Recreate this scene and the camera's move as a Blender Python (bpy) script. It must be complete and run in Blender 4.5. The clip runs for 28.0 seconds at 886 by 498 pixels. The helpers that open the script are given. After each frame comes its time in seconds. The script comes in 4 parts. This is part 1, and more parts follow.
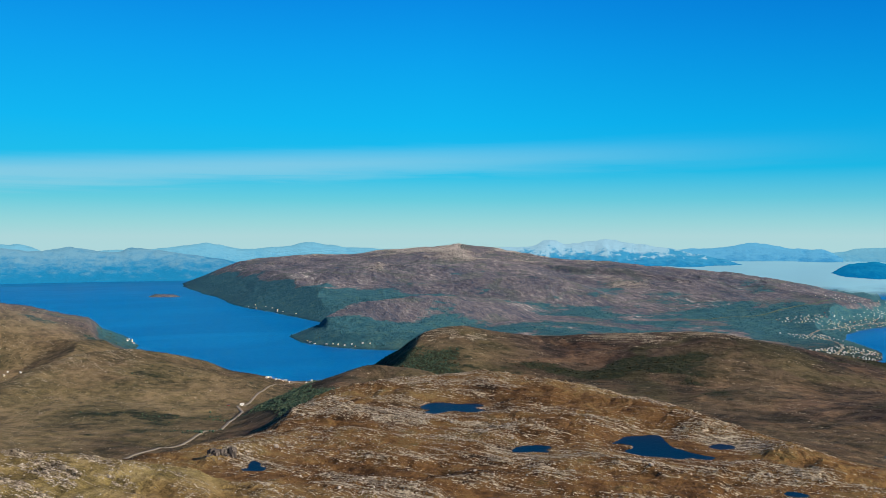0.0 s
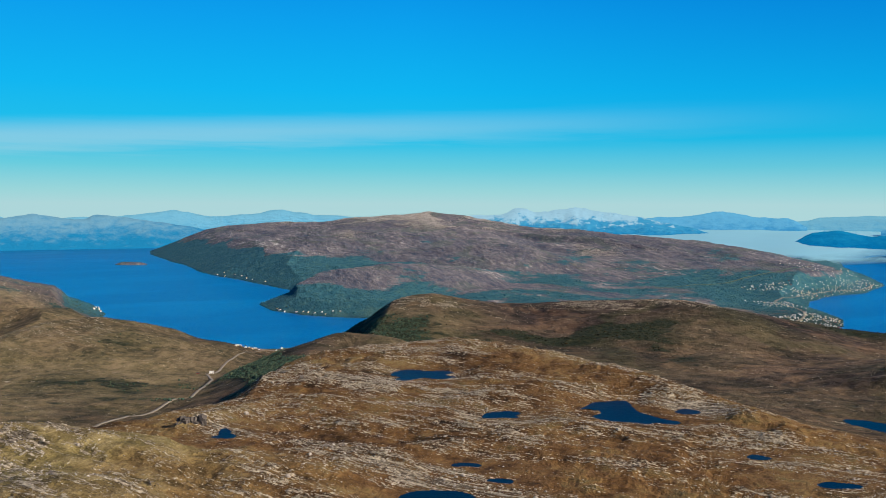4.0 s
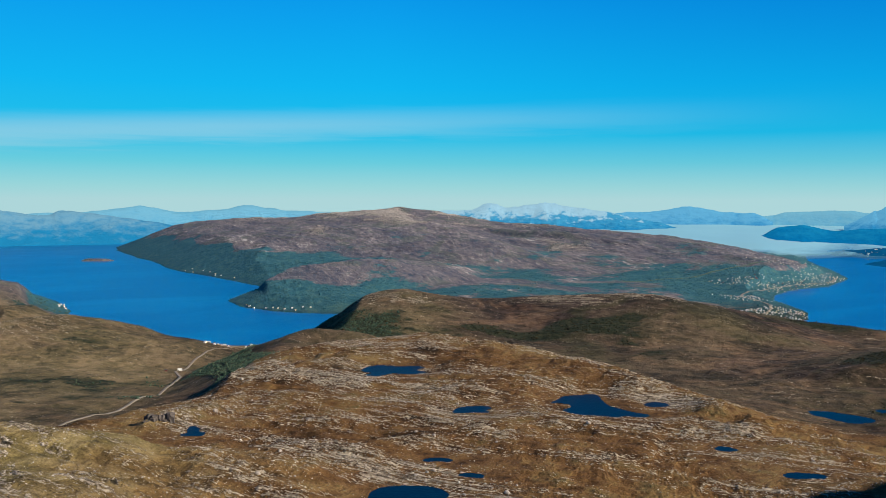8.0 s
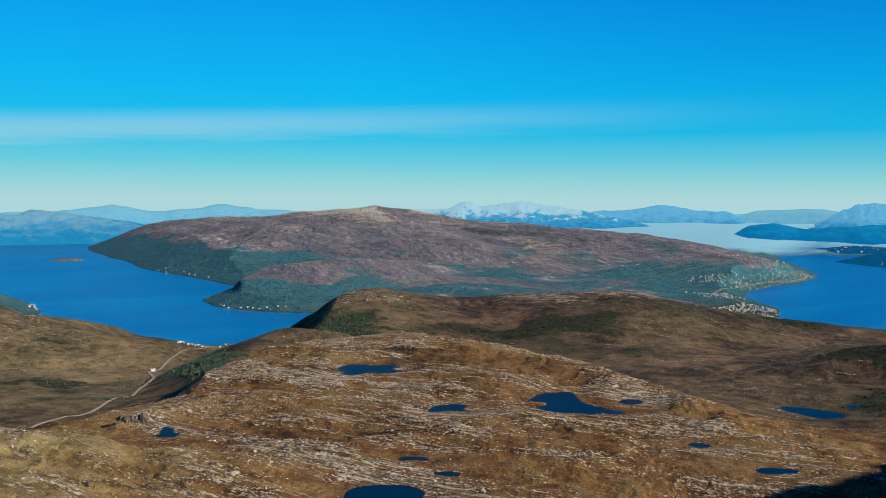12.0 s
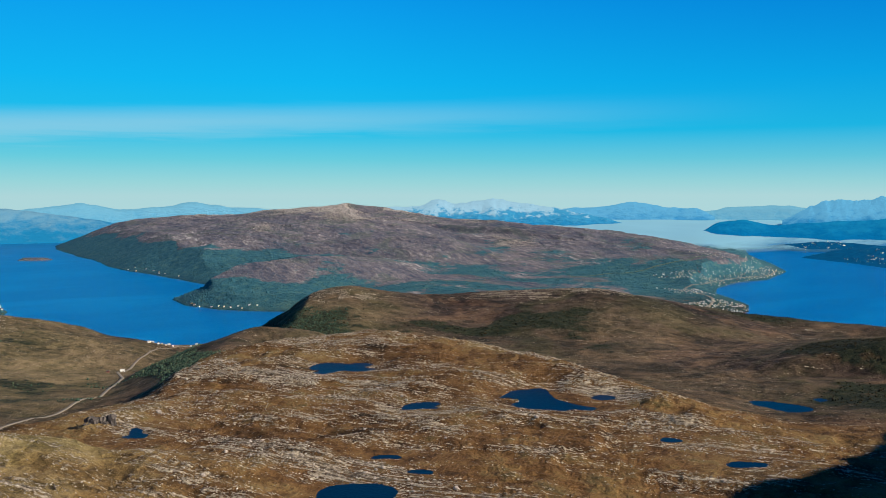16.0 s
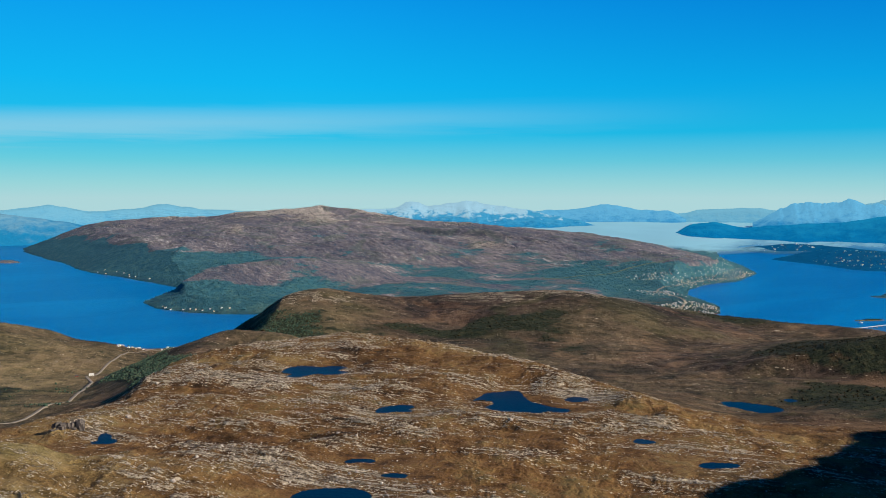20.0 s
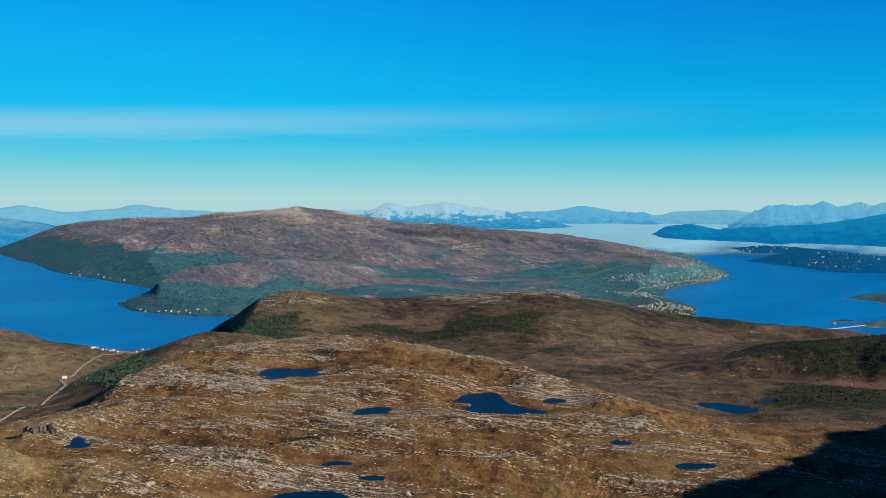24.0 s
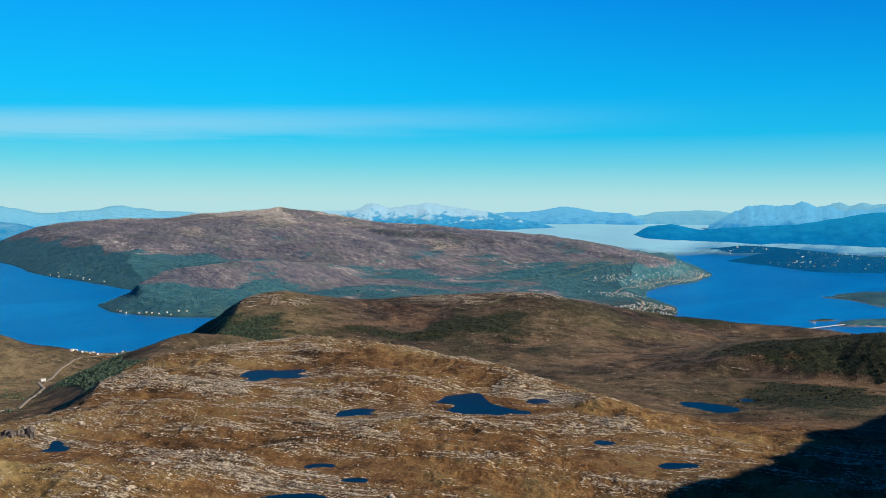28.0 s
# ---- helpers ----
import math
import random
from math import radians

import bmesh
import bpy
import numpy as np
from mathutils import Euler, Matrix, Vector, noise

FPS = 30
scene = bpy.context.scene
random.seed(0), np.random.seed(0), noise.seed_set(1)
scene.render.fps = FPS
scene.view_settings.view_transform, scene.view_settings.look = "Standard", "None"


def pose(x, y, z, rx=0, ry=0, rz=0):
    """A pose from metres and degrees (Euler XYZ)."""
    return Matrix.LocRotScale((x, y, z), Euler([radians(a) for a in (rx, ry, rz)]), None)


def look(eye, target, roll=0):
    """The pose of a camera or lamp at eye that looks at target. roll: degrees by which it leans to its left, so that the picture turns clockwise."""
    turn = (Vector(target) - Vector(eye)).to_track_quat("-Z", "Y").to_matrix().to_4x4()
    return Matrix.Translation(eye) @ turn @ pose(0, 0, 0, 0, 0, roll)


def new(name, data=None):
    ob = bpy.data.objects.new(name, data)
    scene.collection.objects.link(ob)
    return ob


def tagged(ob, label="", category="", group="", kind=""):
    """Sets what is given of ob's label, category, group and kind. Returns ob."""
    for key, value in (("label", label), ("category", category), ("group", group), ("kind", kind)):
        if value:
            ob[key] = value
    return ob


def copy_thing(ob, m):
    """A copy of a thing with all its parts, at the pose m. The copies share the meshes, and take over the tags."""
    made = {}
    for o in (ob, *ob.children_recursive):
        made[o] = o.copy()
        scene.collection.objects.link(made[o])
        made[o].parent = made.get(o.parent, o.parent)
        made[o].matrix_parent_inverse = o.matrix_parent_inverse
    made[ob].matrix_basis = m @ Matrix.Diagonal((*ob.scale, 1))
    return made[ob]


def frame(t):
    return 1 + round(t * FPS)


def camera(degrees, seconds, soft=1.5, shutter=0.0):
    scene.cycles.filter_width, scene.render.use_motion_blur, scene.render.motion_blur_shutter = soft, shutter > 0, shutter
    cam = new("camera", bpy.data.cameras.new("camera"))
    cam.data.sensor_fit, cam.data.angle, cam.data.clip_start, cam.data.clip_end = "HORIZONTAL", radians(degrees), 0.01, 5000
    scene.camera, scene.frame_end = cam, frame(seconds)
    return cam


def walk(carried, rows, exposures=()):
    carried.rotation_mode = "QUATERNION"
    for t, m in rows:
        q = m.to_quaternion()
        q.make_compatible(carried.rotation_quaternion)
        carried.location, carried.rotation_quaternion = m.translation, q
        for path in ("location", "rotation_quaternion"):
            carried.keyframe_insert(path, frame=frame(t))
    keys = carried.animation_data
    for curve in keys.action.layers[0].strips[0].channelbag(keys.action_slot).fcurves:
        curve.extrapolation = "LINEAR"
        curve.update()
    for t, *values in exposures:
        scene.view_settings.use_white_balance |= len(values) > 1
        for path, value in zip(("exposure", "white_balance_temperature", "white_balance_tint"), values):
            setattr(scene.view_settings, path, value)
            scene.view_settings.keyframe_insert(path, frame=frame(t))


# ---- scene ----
# Scale: the lens sees no farther than 5 km, so the landscape stands at about half of life size;
# water level is z = 0 and the drone hovers EYE metres above it.
cam = camera(55.82, 28.0, soft=0.72)
EYE, TILT = 230.0, -0.89
ROWS = [
    (0.0, -0.06, -0.68, 0.13, 0.000, -0.000, -0.000),
    (0.5, -0.08, -0.64, 0.12, -0.294, -0.433, -0.068),
    (1.0, -0.12, -0.61, 0.10, -0.560, -0.823, -0.117),
    (1.5, -0.21, -0.72, 0.10, -0.800, -1.052, -0.074),
    (2.0, -0.26, -0.64, 0.07, -1.045, -1.299, -0.112),
    (2.5, -0.27, -0.57, 0.04, -1.291, -1.516, -0.060),
    (3.0, -0.28, -0.48, 0.01, -1.545, -1.744, -0.076),
    (3.5, -0.28, -0.39, -0.02, -1.785, -1.973, -0.125),
    (5.5, -0.31, -0.20, -0.08, -2.810, -2.560, -0.128),
    (6.0, -0.26, -0.02, -0.15, -3.067, -2.558, -0.143),
    (6.5, -0.21, 0.12, -0.18, -3.330, -2.521, -0.111),
    (7.0, -0.20, 0.23, -0.22, -3.573, -2.515, -0.126),
    (7.5, -0.18, 0.32, -0.24, -3.812, -2.521, -0.066),
    (8.0, -0.16, 0.34, -0.22, -4.053, -2.507, -0.055),
    (8.5, -0.18, 0.34, -0.21, -4.281, -2.511, -0.053),
    (9.0, -0.18, 0.39, -0.25, -4.507, -2.521, -0.032),
    (9.5, -0.14, 0.38, -0.27, -4.738, -2.527, -0.042),
    (10.0, -0.13, 0.38, -0.28, -4.944, -2.550, -0.036),
    (10.5, -0.09, 0.44, -0.32, -5.131, -2.549, -0.048),
    (11.0, -0.04, 0.51, -0.31, -5.342, -2.567, -0.047),
    (11.5, -0.01, 0.53, -0.31, -5.515, -2.604, -0.027),
    (12.0, 0.01, 0.75, -0.34, -5.719, -2.590, 0.011),
    (12.5, 0.07, 0.97, -0.36, -5.946, -2.567, 0.016),
    (14.5, 0.16, 1.22, -0.37, -6.905, -2.644, 0.118),
    (15.0, 0.25, 1.52, -0.45, -7.124, -2.684, 0.133),
    (15.5, 0.34, 1.87, -0.49, -7.355, -2.740, 0.166),
    (16.0, 0.43, 2.01, -0.50, -7.596, -2.766, 0.181),
    (16.5, 0.51, 2.26, -0.50, -7.834, -2.792, 0.210),
    (17.0, 0.56, 2.48, -0.53, -8.073, -2.802, 0.211),
    (17.5, 0.59, 2.62, -0.50, -8.302, -2.819, 0.205),
    (18.0, 0.61, 2.77, -0.48, -8.528, -2.833, 0.226),
    (18.5, 0.66, 2.95, -0.48, -8.752, -2.806, 0.194),
    (19.0, 0.71, 3.07, -0.51, -8.971, -2.748, 0.167),
    (19.5, 0.71, 3.23, -0.48, -9.170, -2.685, 0.159),
    (20.0, 0.75, 3.45, -0.48, -9.371, -2.620, 0.131),
    (20.5, 0.82, 3.62, -0.48, -9.598, -2.594, 0.071),
    (21.0, 0.83, 3.90, -0.48, -9.800, -2.583, 0.058),
    (21.5, 0.82, 4.14, -0.45, -9.993, -2.559, 0.075),
    (23.5, 0.86, 4.34, -0.44, -10.712, -2.524, -0.008),
    (24.0, 0.88, 4.55, -0.44, -10.882, -2.529, 0.004),
    (24.5, 0.88, 4.83, -0.47, -11.044, -2.524, -0.007),
    (25.0, 0.89, 4.94, -0.49, -11.202, -2.531, 0.008),
    (25.5, 0.92, 5.14, -0.53, -11.351, -2.533, 0.019),
    (26.0, 0.92, 5.31, -0.56, -11.502, -2.548, 0.030),
    (26.5, 0.93, 5.48, -0.57, -11.642, -2.553, 0.030),
    (27.0, 0.89, 5.56, -0.53, -11.811, -2.561, 0.035),
    (27.5, 0.89, 5.65, -0.52, -11.939, -2.551, 0.037),
    (28.0, 0.87, 5.70, -0.49, -12.075, -2.485, 0.055),
]
walk(cam, [(t, pose(0, 0, EYE, TILT) @ pose(x, y, z, 90 + pitch, roll, yaw)) for t, x, y, z, yaw, pitch, roll in ROWS], exposures=[(0.0, 0.55), (25.0, 0.55), (26.0, 0.60), (27.0, 0.67), (28.0, 0.69)])

# ---- light ----
SUN_BEARING, SUN_HEIGHT = 118.0, 28.0
sun_way = Vector((math.sin(radians(SUN_BEARING)) * math.cos(radians(SUN_HEIGHT)),
                  math.cos(radians(SUN_BEARING)) * math.cos(radians(SUN_HEIGHT)), math.sin(radians(SUN_HEIGHT))))
sun = new("sun", bpy.data.lights.new("sun", "SUN"))
sun.data.energy, sun.data.angle, sun.data.color = 5.0, radians(0.5), (1.0, 0.91, 0.80)
sun.matrix_world = look((0, 0, 1500), Vector((0, 0, 1500)) - sun_way)

world = bpy.data.worlds.new("sky")
scene.world = world
world.use_nodes = True


class Nodes:
    """Short hand for a node tree."""

    def __init__(self, tree):
        self.tree = tree
        tree.nodes.clear()

    def add(self, kind, links=None, **props):
        node = self.tree.nodes.new(kind)
        for key, value in props.items():
            setattr(node, key, value)
        for key, value in (links or {}).items():
            if isinstance(value, bpy.types.NodeSocket):
                self.tree.links.new(value, node.inputs[key])
            else:
                node.inputs[key].default_value = value
        return node

    def math(self, op, a, b=0.0, c=0.0, clamp=False):
        return self.add("ShaderNodeMath", {0: a, 1: b, 2: c}, operation=op, use_clamp=clamp).outputs[0]

    def ramp(self, fac, stops, interpolation="LINEAR"):
        node = self.add("ShaderNodeValToRGB", {0: fac})
        node.color_ramp.interpolation = interpolation
        el = node.color_ramp.elements
        while len(el) < len(stops):
            el.new(0.5)
        for e, (at, colour) in zip(el, stops):
            e.position, e.color = at, (*colour, 1) if len(colour) == 3 else colour
        return node.outputs[0]

    def mix(self, fac, a, b, blend="MIX"):
        node = self.add("ShaderNodeMix", data_type="RGBA", blend_type=blend)
        for key, value in ((0, fac), (6, a), (7, b)):
            if isinstance(value, bpy.types.NodeSocket):
                self.tree.links.new(value, node.inputs[key])
            else:
                node.inputs[key].default_value = value if key == 0 or len(value) == 4 else (*value, 1)
        return node.outputs[2]

    def noise(self, vec, scale, detail=4.0, rough=0.55, distort=0.0):
        return self.add("ShaderNodeTexNoise", {"Vector": vec, "Scale": scale, "Detail": detail, "Roughness": rough, "Distortion": distort}).outputs[0]

    def step(self, value, lo, hi):
        return self.add("ShaderNodeMapRange", {0: value, 1: lo, 2: hi, 3: 0.0, 4: 1.0}, interpolation_type="SMOOTHSTEP").outputs[0]


def srgb(r, g, b):
    """A colour of 0 to 255 as linear light."""
    return tuple((v / 255 / 12.92) if v / 255 <= 0.04045 else ((v / 255 + 0.055) / 1.055) ** 2.4 for v in (r, g, b))


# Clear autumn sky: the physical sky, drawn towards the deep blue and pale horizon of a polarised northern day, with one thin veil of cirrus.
n = Nodes(world.node_tree)
way = n.add("ShaderNodeTexCoord").outputs["Generated"]
axis = n.add("ShaderNodeSeparateXYZ", {0: way}).outputs
sky = n.add("ShaderNodeTexSky", sky_type="NISHITA", sun_disc=False, sun_elevation=radians(SUN_HEIGHT), sun_rotation=radians(SUN_BEARING))
sky_light = n.add("ShaderNodeVectorMath", {0: sky.outputs[0], "Scale": 0.10}, operation="SCALE").outputs[0]
# Top of the dome, out of view, is darkened to deepen the shade.
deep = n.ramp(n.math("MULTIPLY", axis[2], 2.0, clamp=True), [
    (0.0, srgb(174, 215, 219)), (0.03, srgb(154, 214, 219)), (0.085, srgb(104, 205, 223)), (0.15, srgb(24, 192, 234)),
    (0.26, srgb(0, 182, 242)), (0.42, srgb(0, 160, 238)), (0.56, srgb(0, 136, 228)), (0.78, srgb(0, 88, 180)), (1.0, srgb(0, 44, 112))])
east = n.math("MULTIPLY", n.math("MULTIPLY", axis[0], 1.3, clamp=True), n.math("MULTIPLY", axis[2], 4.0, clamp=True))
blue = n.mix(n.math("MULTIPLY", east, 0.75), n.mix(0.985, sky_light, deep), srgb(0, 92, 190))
mid = n.math("ADD", n.math("MULTIPLY", axis[0], n.math("MULTIPLY_ADD", axis[0], -0.03, 0.03)), 0.088)
off = n.math("SUBTRACT", axis[2], mid)
streak = n.add("ShaderNodeMapping", {0: way, 3: (3.0, 3.0, 60.0)}).outputs[0]
wisp = n.noise(streak, 2.2, 5.0, 0.6, 0.4)
thick = n.math("MULTIPLY_ADD", wisp, 0.026, 0.012)
band = n.step(n.math("ABSOLUTE", n.math("ADD", off, n.math("MULTIPLY", n.math("SUBTRACT", wisp, 0.5), 0.012))), thick, 0.0)
fade = n.math("MULTIPLY", n.step(axis[0], 0.55, -0.3), n.step(axis[1], 0.2, 0.6))
veil = n.math("MULTIPLY", n.math("MULTIPLY", band, fade), 0.5)
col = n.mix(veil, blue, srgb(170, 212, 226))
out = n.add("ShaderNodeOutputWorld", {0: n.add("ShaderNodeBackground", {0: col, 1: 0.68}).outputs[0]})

# ---- materials ----
def material(name):
    m = bpy.data.materials.new(name)
    m.use_nodes = True
    return m, Nodes(m.node_tree)


def finish(n, colour, rough=0.9, bump=None, strength=0.5, distance=1.0, spec=0.2, **more):
    links = {"Base Color": colour if isinstance(colour, bpy.types.NodeSocket) else (*colour, 1), "Roughness": rough, "Specular IOR Level": spec, **more}
    if bump is not None:
        links["Normal"] = n.add("ShaderNodeBump", {"Height": bump, "Strength": strength, "Distance": distance}).outputs[0]
    n.add("ShaderNodeOutputMaterial", {0: n.add("ShaderNodeBsdfPrincipled", links).outputs[0]})


STRATA = radians(-31.0)  # the way in which the beds of rock run


def ground_material():
    m, n = material("heath_rock_and_wood")
    at = n.add("ShaderNodeNewGeometry").outputs["Position"]
    rock = n.add("ShaderNodeAttribute", attribute_name="rock").outputs["Fac"]
    wood = n.add("ShaderNodeAttribute", attribute_name="wood").outputs["Fac"]
    far = n.add("ShaderNodeAttribute", attribute_name="far_haze").outputs["Fac"]
    green = n.add("ShaderNodeAttribute", attribute_name="moss").outputs["Fac"]
    moor = n.add("ShaderNodeAttribute", attribute_name="moor").outputs["Fac"]
    beds = n.add("ShaderNodeMapping", {0: at, 2: (0, 0, STRATA), 3: (10.0, 1.0, 1.0)}, vector_type="TEXTURE").outputs[0]
    big, small, fine = n.noise(at, 0.012, 5, 0.62), n.noise(at, 0.07, 6, 0.68), n.noise(at, 0.55, 4, 0.7)
    bed = n.noise(beds, 0.13, 6, 0.65, 0.6)
    seam = n.noise(beds, 0.62, 5, 0.7, 0.4)
    tuft = n.noise(at, 1.6, 3, 0.7)
    tone = n.math("MULTIPLY_ADD", small, 0.62, n.math("MULTIPLY", big, 0.42))
    heath = n.ramp(tone, [
        (0.37, (0.026, 0.017, 0.010)), (0.44, (0.088, 0.045, 0.016)), (0.51, (0.168, 0.086, 0.030)), (0.57, (0.215, 0.126, 0.045)), (0.66, (0.140, 0.102, 0.038))])
    peat = n.ramp(tone, [
        (0.38, (0.008, 0.007, 0.006)), (0.45, (0.022, 0.017, 0.013)), (0.52, (0.045, 0.030, 0.022)), (0.59, (0.082, 0.054, 0.039)), (0.68, (0.046, 0.040, 0.023))])
    hue = n.noise(at, 0.0085, 5, 0.6, 1.0)
    peat = n.mix(n.math("MULTIPLY", n.step(hue, 0.53, 0.58), 0.85), peat, n.ramp(tone, [(0.40, (0.040, 0.025, 0.016)), (0.5, (0.100, 0.058, 0.034)), (0.62, (0.19, 0.115, 0.066))]))
    peat = n.mix(n.math("MULTIPLY", n.step(hue, 0.46, 0.38), 0.8), peat, n.ramp(tone, [(0.40, (0.013, 0.014, 0.008)), (0.5, (0.032, 0.033, 0.015)), (0.62, (0.070, 0.062, 0.029))]))
    heath = n.mix(moor, heath, peat)
    mossy = n.ramp(tone, [(0.38, (0.088, 0.068, 0.026)), (0.49, (0.245, 0.184, 0.066)), (0.60, (0.42, 0.32, 0.14))])
    heath = n.mix(green, heath, n.mix(moor, mossy, n.ramp(tone, [(0.4, (0.062, 0.056, 0.026)), (0.5, (0.160, 0.124, 0.058)), (0.62, (0.29, 0.21, 0.105))])))
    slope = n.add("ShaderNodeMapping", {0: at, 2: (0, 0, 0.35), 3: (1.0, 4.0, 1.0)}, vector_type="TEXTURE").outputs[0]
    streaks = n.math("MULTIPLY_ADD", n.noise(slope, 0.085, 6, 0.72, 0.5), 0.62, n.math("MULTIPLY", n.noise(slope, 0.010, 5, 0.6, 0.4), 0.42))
    # Bluish tones of the far slopes: distance haze is mixed into the base colour.
    hazy_upland = n.ramp(streaks, [
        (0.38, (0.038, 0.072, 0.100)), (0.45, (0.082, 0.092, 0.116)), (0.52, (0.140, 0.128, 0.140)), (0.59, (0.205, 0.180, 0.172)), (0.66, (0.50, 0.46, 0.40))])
    hazy_upland = n.mix(n.math("MULTIPLY", n.step(n.noise(at, 0.0075, 6, 0.65, 1.2), 0.50, 0.60), 0.6), hazy_upland, n.ramp(tone, [(0.4, (0.036, 0.076, 0.078)), (0.52, (0.090, 0.118, 0.096)), (0.64, (0.180, 0.170, 0.125))]))
    heath = n.mix(far, heath, hazy_upland)
    heath = n.mix(n.math("MULTIPLY", n.step(tuft, 0.50, 0.62), 0.55), heath, n.mix(0.72, heath, (0.012, 0.009, 0.005)))
    heath = n.mix(n.math("MULTIPLY", n.step(fine, 0.58, 0.72), 0.35), heath, n.mix(0.5, heath, (0.36, 0.27, 0.15)))
    stone = n.ramp(n.math("MULTIPLY_ADD", fine, 0.45, n.math("MULTIPLY", seam, 0.55)), [
        (0.38, (0.024, 0.019, 0.014)), (0.45, (0.130, 0.101, 0.068)), (0.52, (0.31, 0.248, 0.165)), (0.60, (0.60, 0.50, 0.345))])
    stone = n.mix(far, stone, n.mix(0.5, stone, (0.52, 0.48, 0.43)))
    edge = n.math("ADD", rock, n.math("ADD", n.math("MULTIPLY", n.math("SUBTRACT", seam, 0.5), 2.0), n.math("ADD", n.math("MULTIPLY", n.math("SUBTRACT", bed, 0.5), 1.5), n.math("MULTIPLY", n.math("SUBTRACT", fine, 0.5), 1.7))))
    bare = n.step(edge, 0.43, 0.50)
    # Crevices along the beds, with the shadow beside them painted in as dark lines.
    crack_shade = n.math("MULTIPLY", n.step(n.math("ABSOLUTE", n.math("SUBTRACT", seam, 0.46)), 0.022, 0.004), n.step(rock, 0.1, 0.4))
    col = n.mix(bare, heath, stone)
    col = n.mix(n.math("MULTIPLY", crack_shade, 0.9), col, (0.020, 0.014, 0.010))
    tree = n.ramp(n.noise(at, 0.16, 4, 0.7), [(0.3, (0.010, 0.014, 0.009)), (0.5, (0.024, 0.030, 0.015)), (0.7, (0.055, 0.054, 0.024))])
    # Far woods turned teal, so that their colour holds the haze.
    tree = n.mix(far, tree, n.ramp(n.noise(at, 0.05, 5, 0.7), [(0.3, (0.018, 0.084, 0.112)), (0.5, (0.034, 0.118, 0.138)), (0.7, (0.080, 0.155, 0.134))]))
    col = n.mix(n.step(n.math("MULTIPLY_ADD", n.math("SUBTRACT", small, 0.5), 1.2, wood), 0.35, 0.62), col, tree)
    bump = n.math("ADD", n.math("MULTIPLY", n.math("MULTIPLY", seam, bare), 1.4), n.math("MULTIPLY_ADD", fine, 0.8, n.math("MULTIPLY", small, 3.0)))
    finish(n, col, 0.95, bump, 1.0, 2.2, 0.1)
    return m


def water_material(name, deep, shallow, ripple, gloss=0.05):
    m, n = material(name)
    at = n.add("ShaderNodeNewGeometry").outputs["Position"]
    flow = n.add("ShaderNodeMapping", {0: at, 2: (0, 0, 0.5), 3: (3.0, 1.0, 1.0)}, vector_type="TEXTURE").outputs[0]
    patch = n.noise(flow, 0.006, 4, 0.6, 0.8)
    wave = n.noise(at, 0.5, 4, 0.6)
    finish(n, n.mix(n.step(patch, 0.4, 0.7), deep, shallow), 0.3, wave, ripple, 0.6, gloss, IOR=1.33)
    return m


def plain(name, colour, rough=0.8, vary=0.25, scale=1.5, spec=0.3):
    """One colour, with grain and weathering."""
    m, n = material(name)
    at = n.add("ShaderNodeTexCoord").outputs["Object"]
    worn = n.noise(at, scale, 5, 0.65)
    each = n.add("ShaderNodeObjectInfo").outputs["Random"]
    shade = n.math("ADD", n.math("MULTIPLY_ADD", worn, vary * 2, 1 - vary), n.math("MULTIPLY_ADD", each, 0.3, -0.15))
    colour = n.mix(1.0, (*colour, 1), n.add("ShaderNodeCombineColor", {0: shade, 1: shade, 2: shade}).outputs[0], "MULTIPLY")
    finish(n, colour, rough, n.noise(at, scale * 6, 3), 0.3, 0.05, spec)
    return m


def distance_haze_material(name, low, high, snow=0.0, glow=0.5, line=120.0):
    """Far hills, a plain backdrop of distance, with blue haze painted in as colour and glow."""
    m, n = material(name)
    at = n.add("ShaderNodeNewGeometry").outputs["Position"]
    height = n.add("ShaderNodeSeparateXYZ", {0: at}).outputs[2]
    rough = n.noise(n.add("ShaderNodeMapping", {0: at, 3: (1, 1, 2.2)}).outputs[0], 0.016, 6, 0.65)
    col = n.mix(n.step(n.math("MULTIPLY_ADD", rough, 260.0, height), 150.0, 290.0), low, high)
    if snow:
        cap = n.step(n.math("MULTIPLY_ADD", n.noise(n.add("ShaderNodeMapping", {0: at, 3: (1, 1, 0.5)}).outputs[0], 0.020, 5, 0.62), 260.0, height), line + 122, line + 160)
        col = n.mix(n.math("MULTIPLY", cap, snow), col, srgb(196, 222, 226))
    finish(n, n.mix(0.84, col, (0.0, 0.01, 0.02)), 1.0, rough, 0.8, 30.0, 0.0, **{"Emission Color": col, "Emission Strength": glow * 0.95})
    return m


MAT_GROUND = ground_material()
MAT_SEA = water_material("fjord_water", (0.0, 0.100, 0.28), (0.0, 0.150, 0.36), 0.6, 0.3)
MAT_POND = water_material("tarn_water", (0.0, 0.012, 0.034), (0.0, 0.017, 0.046), 0.2)
MAT_WALL = {"white": plain("white_boards", (0.86, 0.82, 0.70)), "ochre": plain("ochre_boards", (0.80, 0.68, 0.40)),
            "red": plain("red_boards", (0.28, 0.06, 0.035)), "grey": plain("grey_boards", (0.42, 0.41, 0.38))}
MAT_ROOF = plain("dark_roofing", (0.07, 0.065, 0.065), 0.7)
MAT_ROOF_PALE = plain("pale_roofing", (0.55, 0.52, 0.46), 0.6)
MAT_GLASS = plain("window_glass", (0.03, 0.04, 0.05), 0.15, 0.1, 1.5, 0.5)
MAT_BRICK = plain("chimney_brick", (0.25, 0.11, 0.07))
MAT_ROAD = plain("worn_gravel_road", (0.24, 0.20, 0.145), 0.95, 0.2, 0.3)
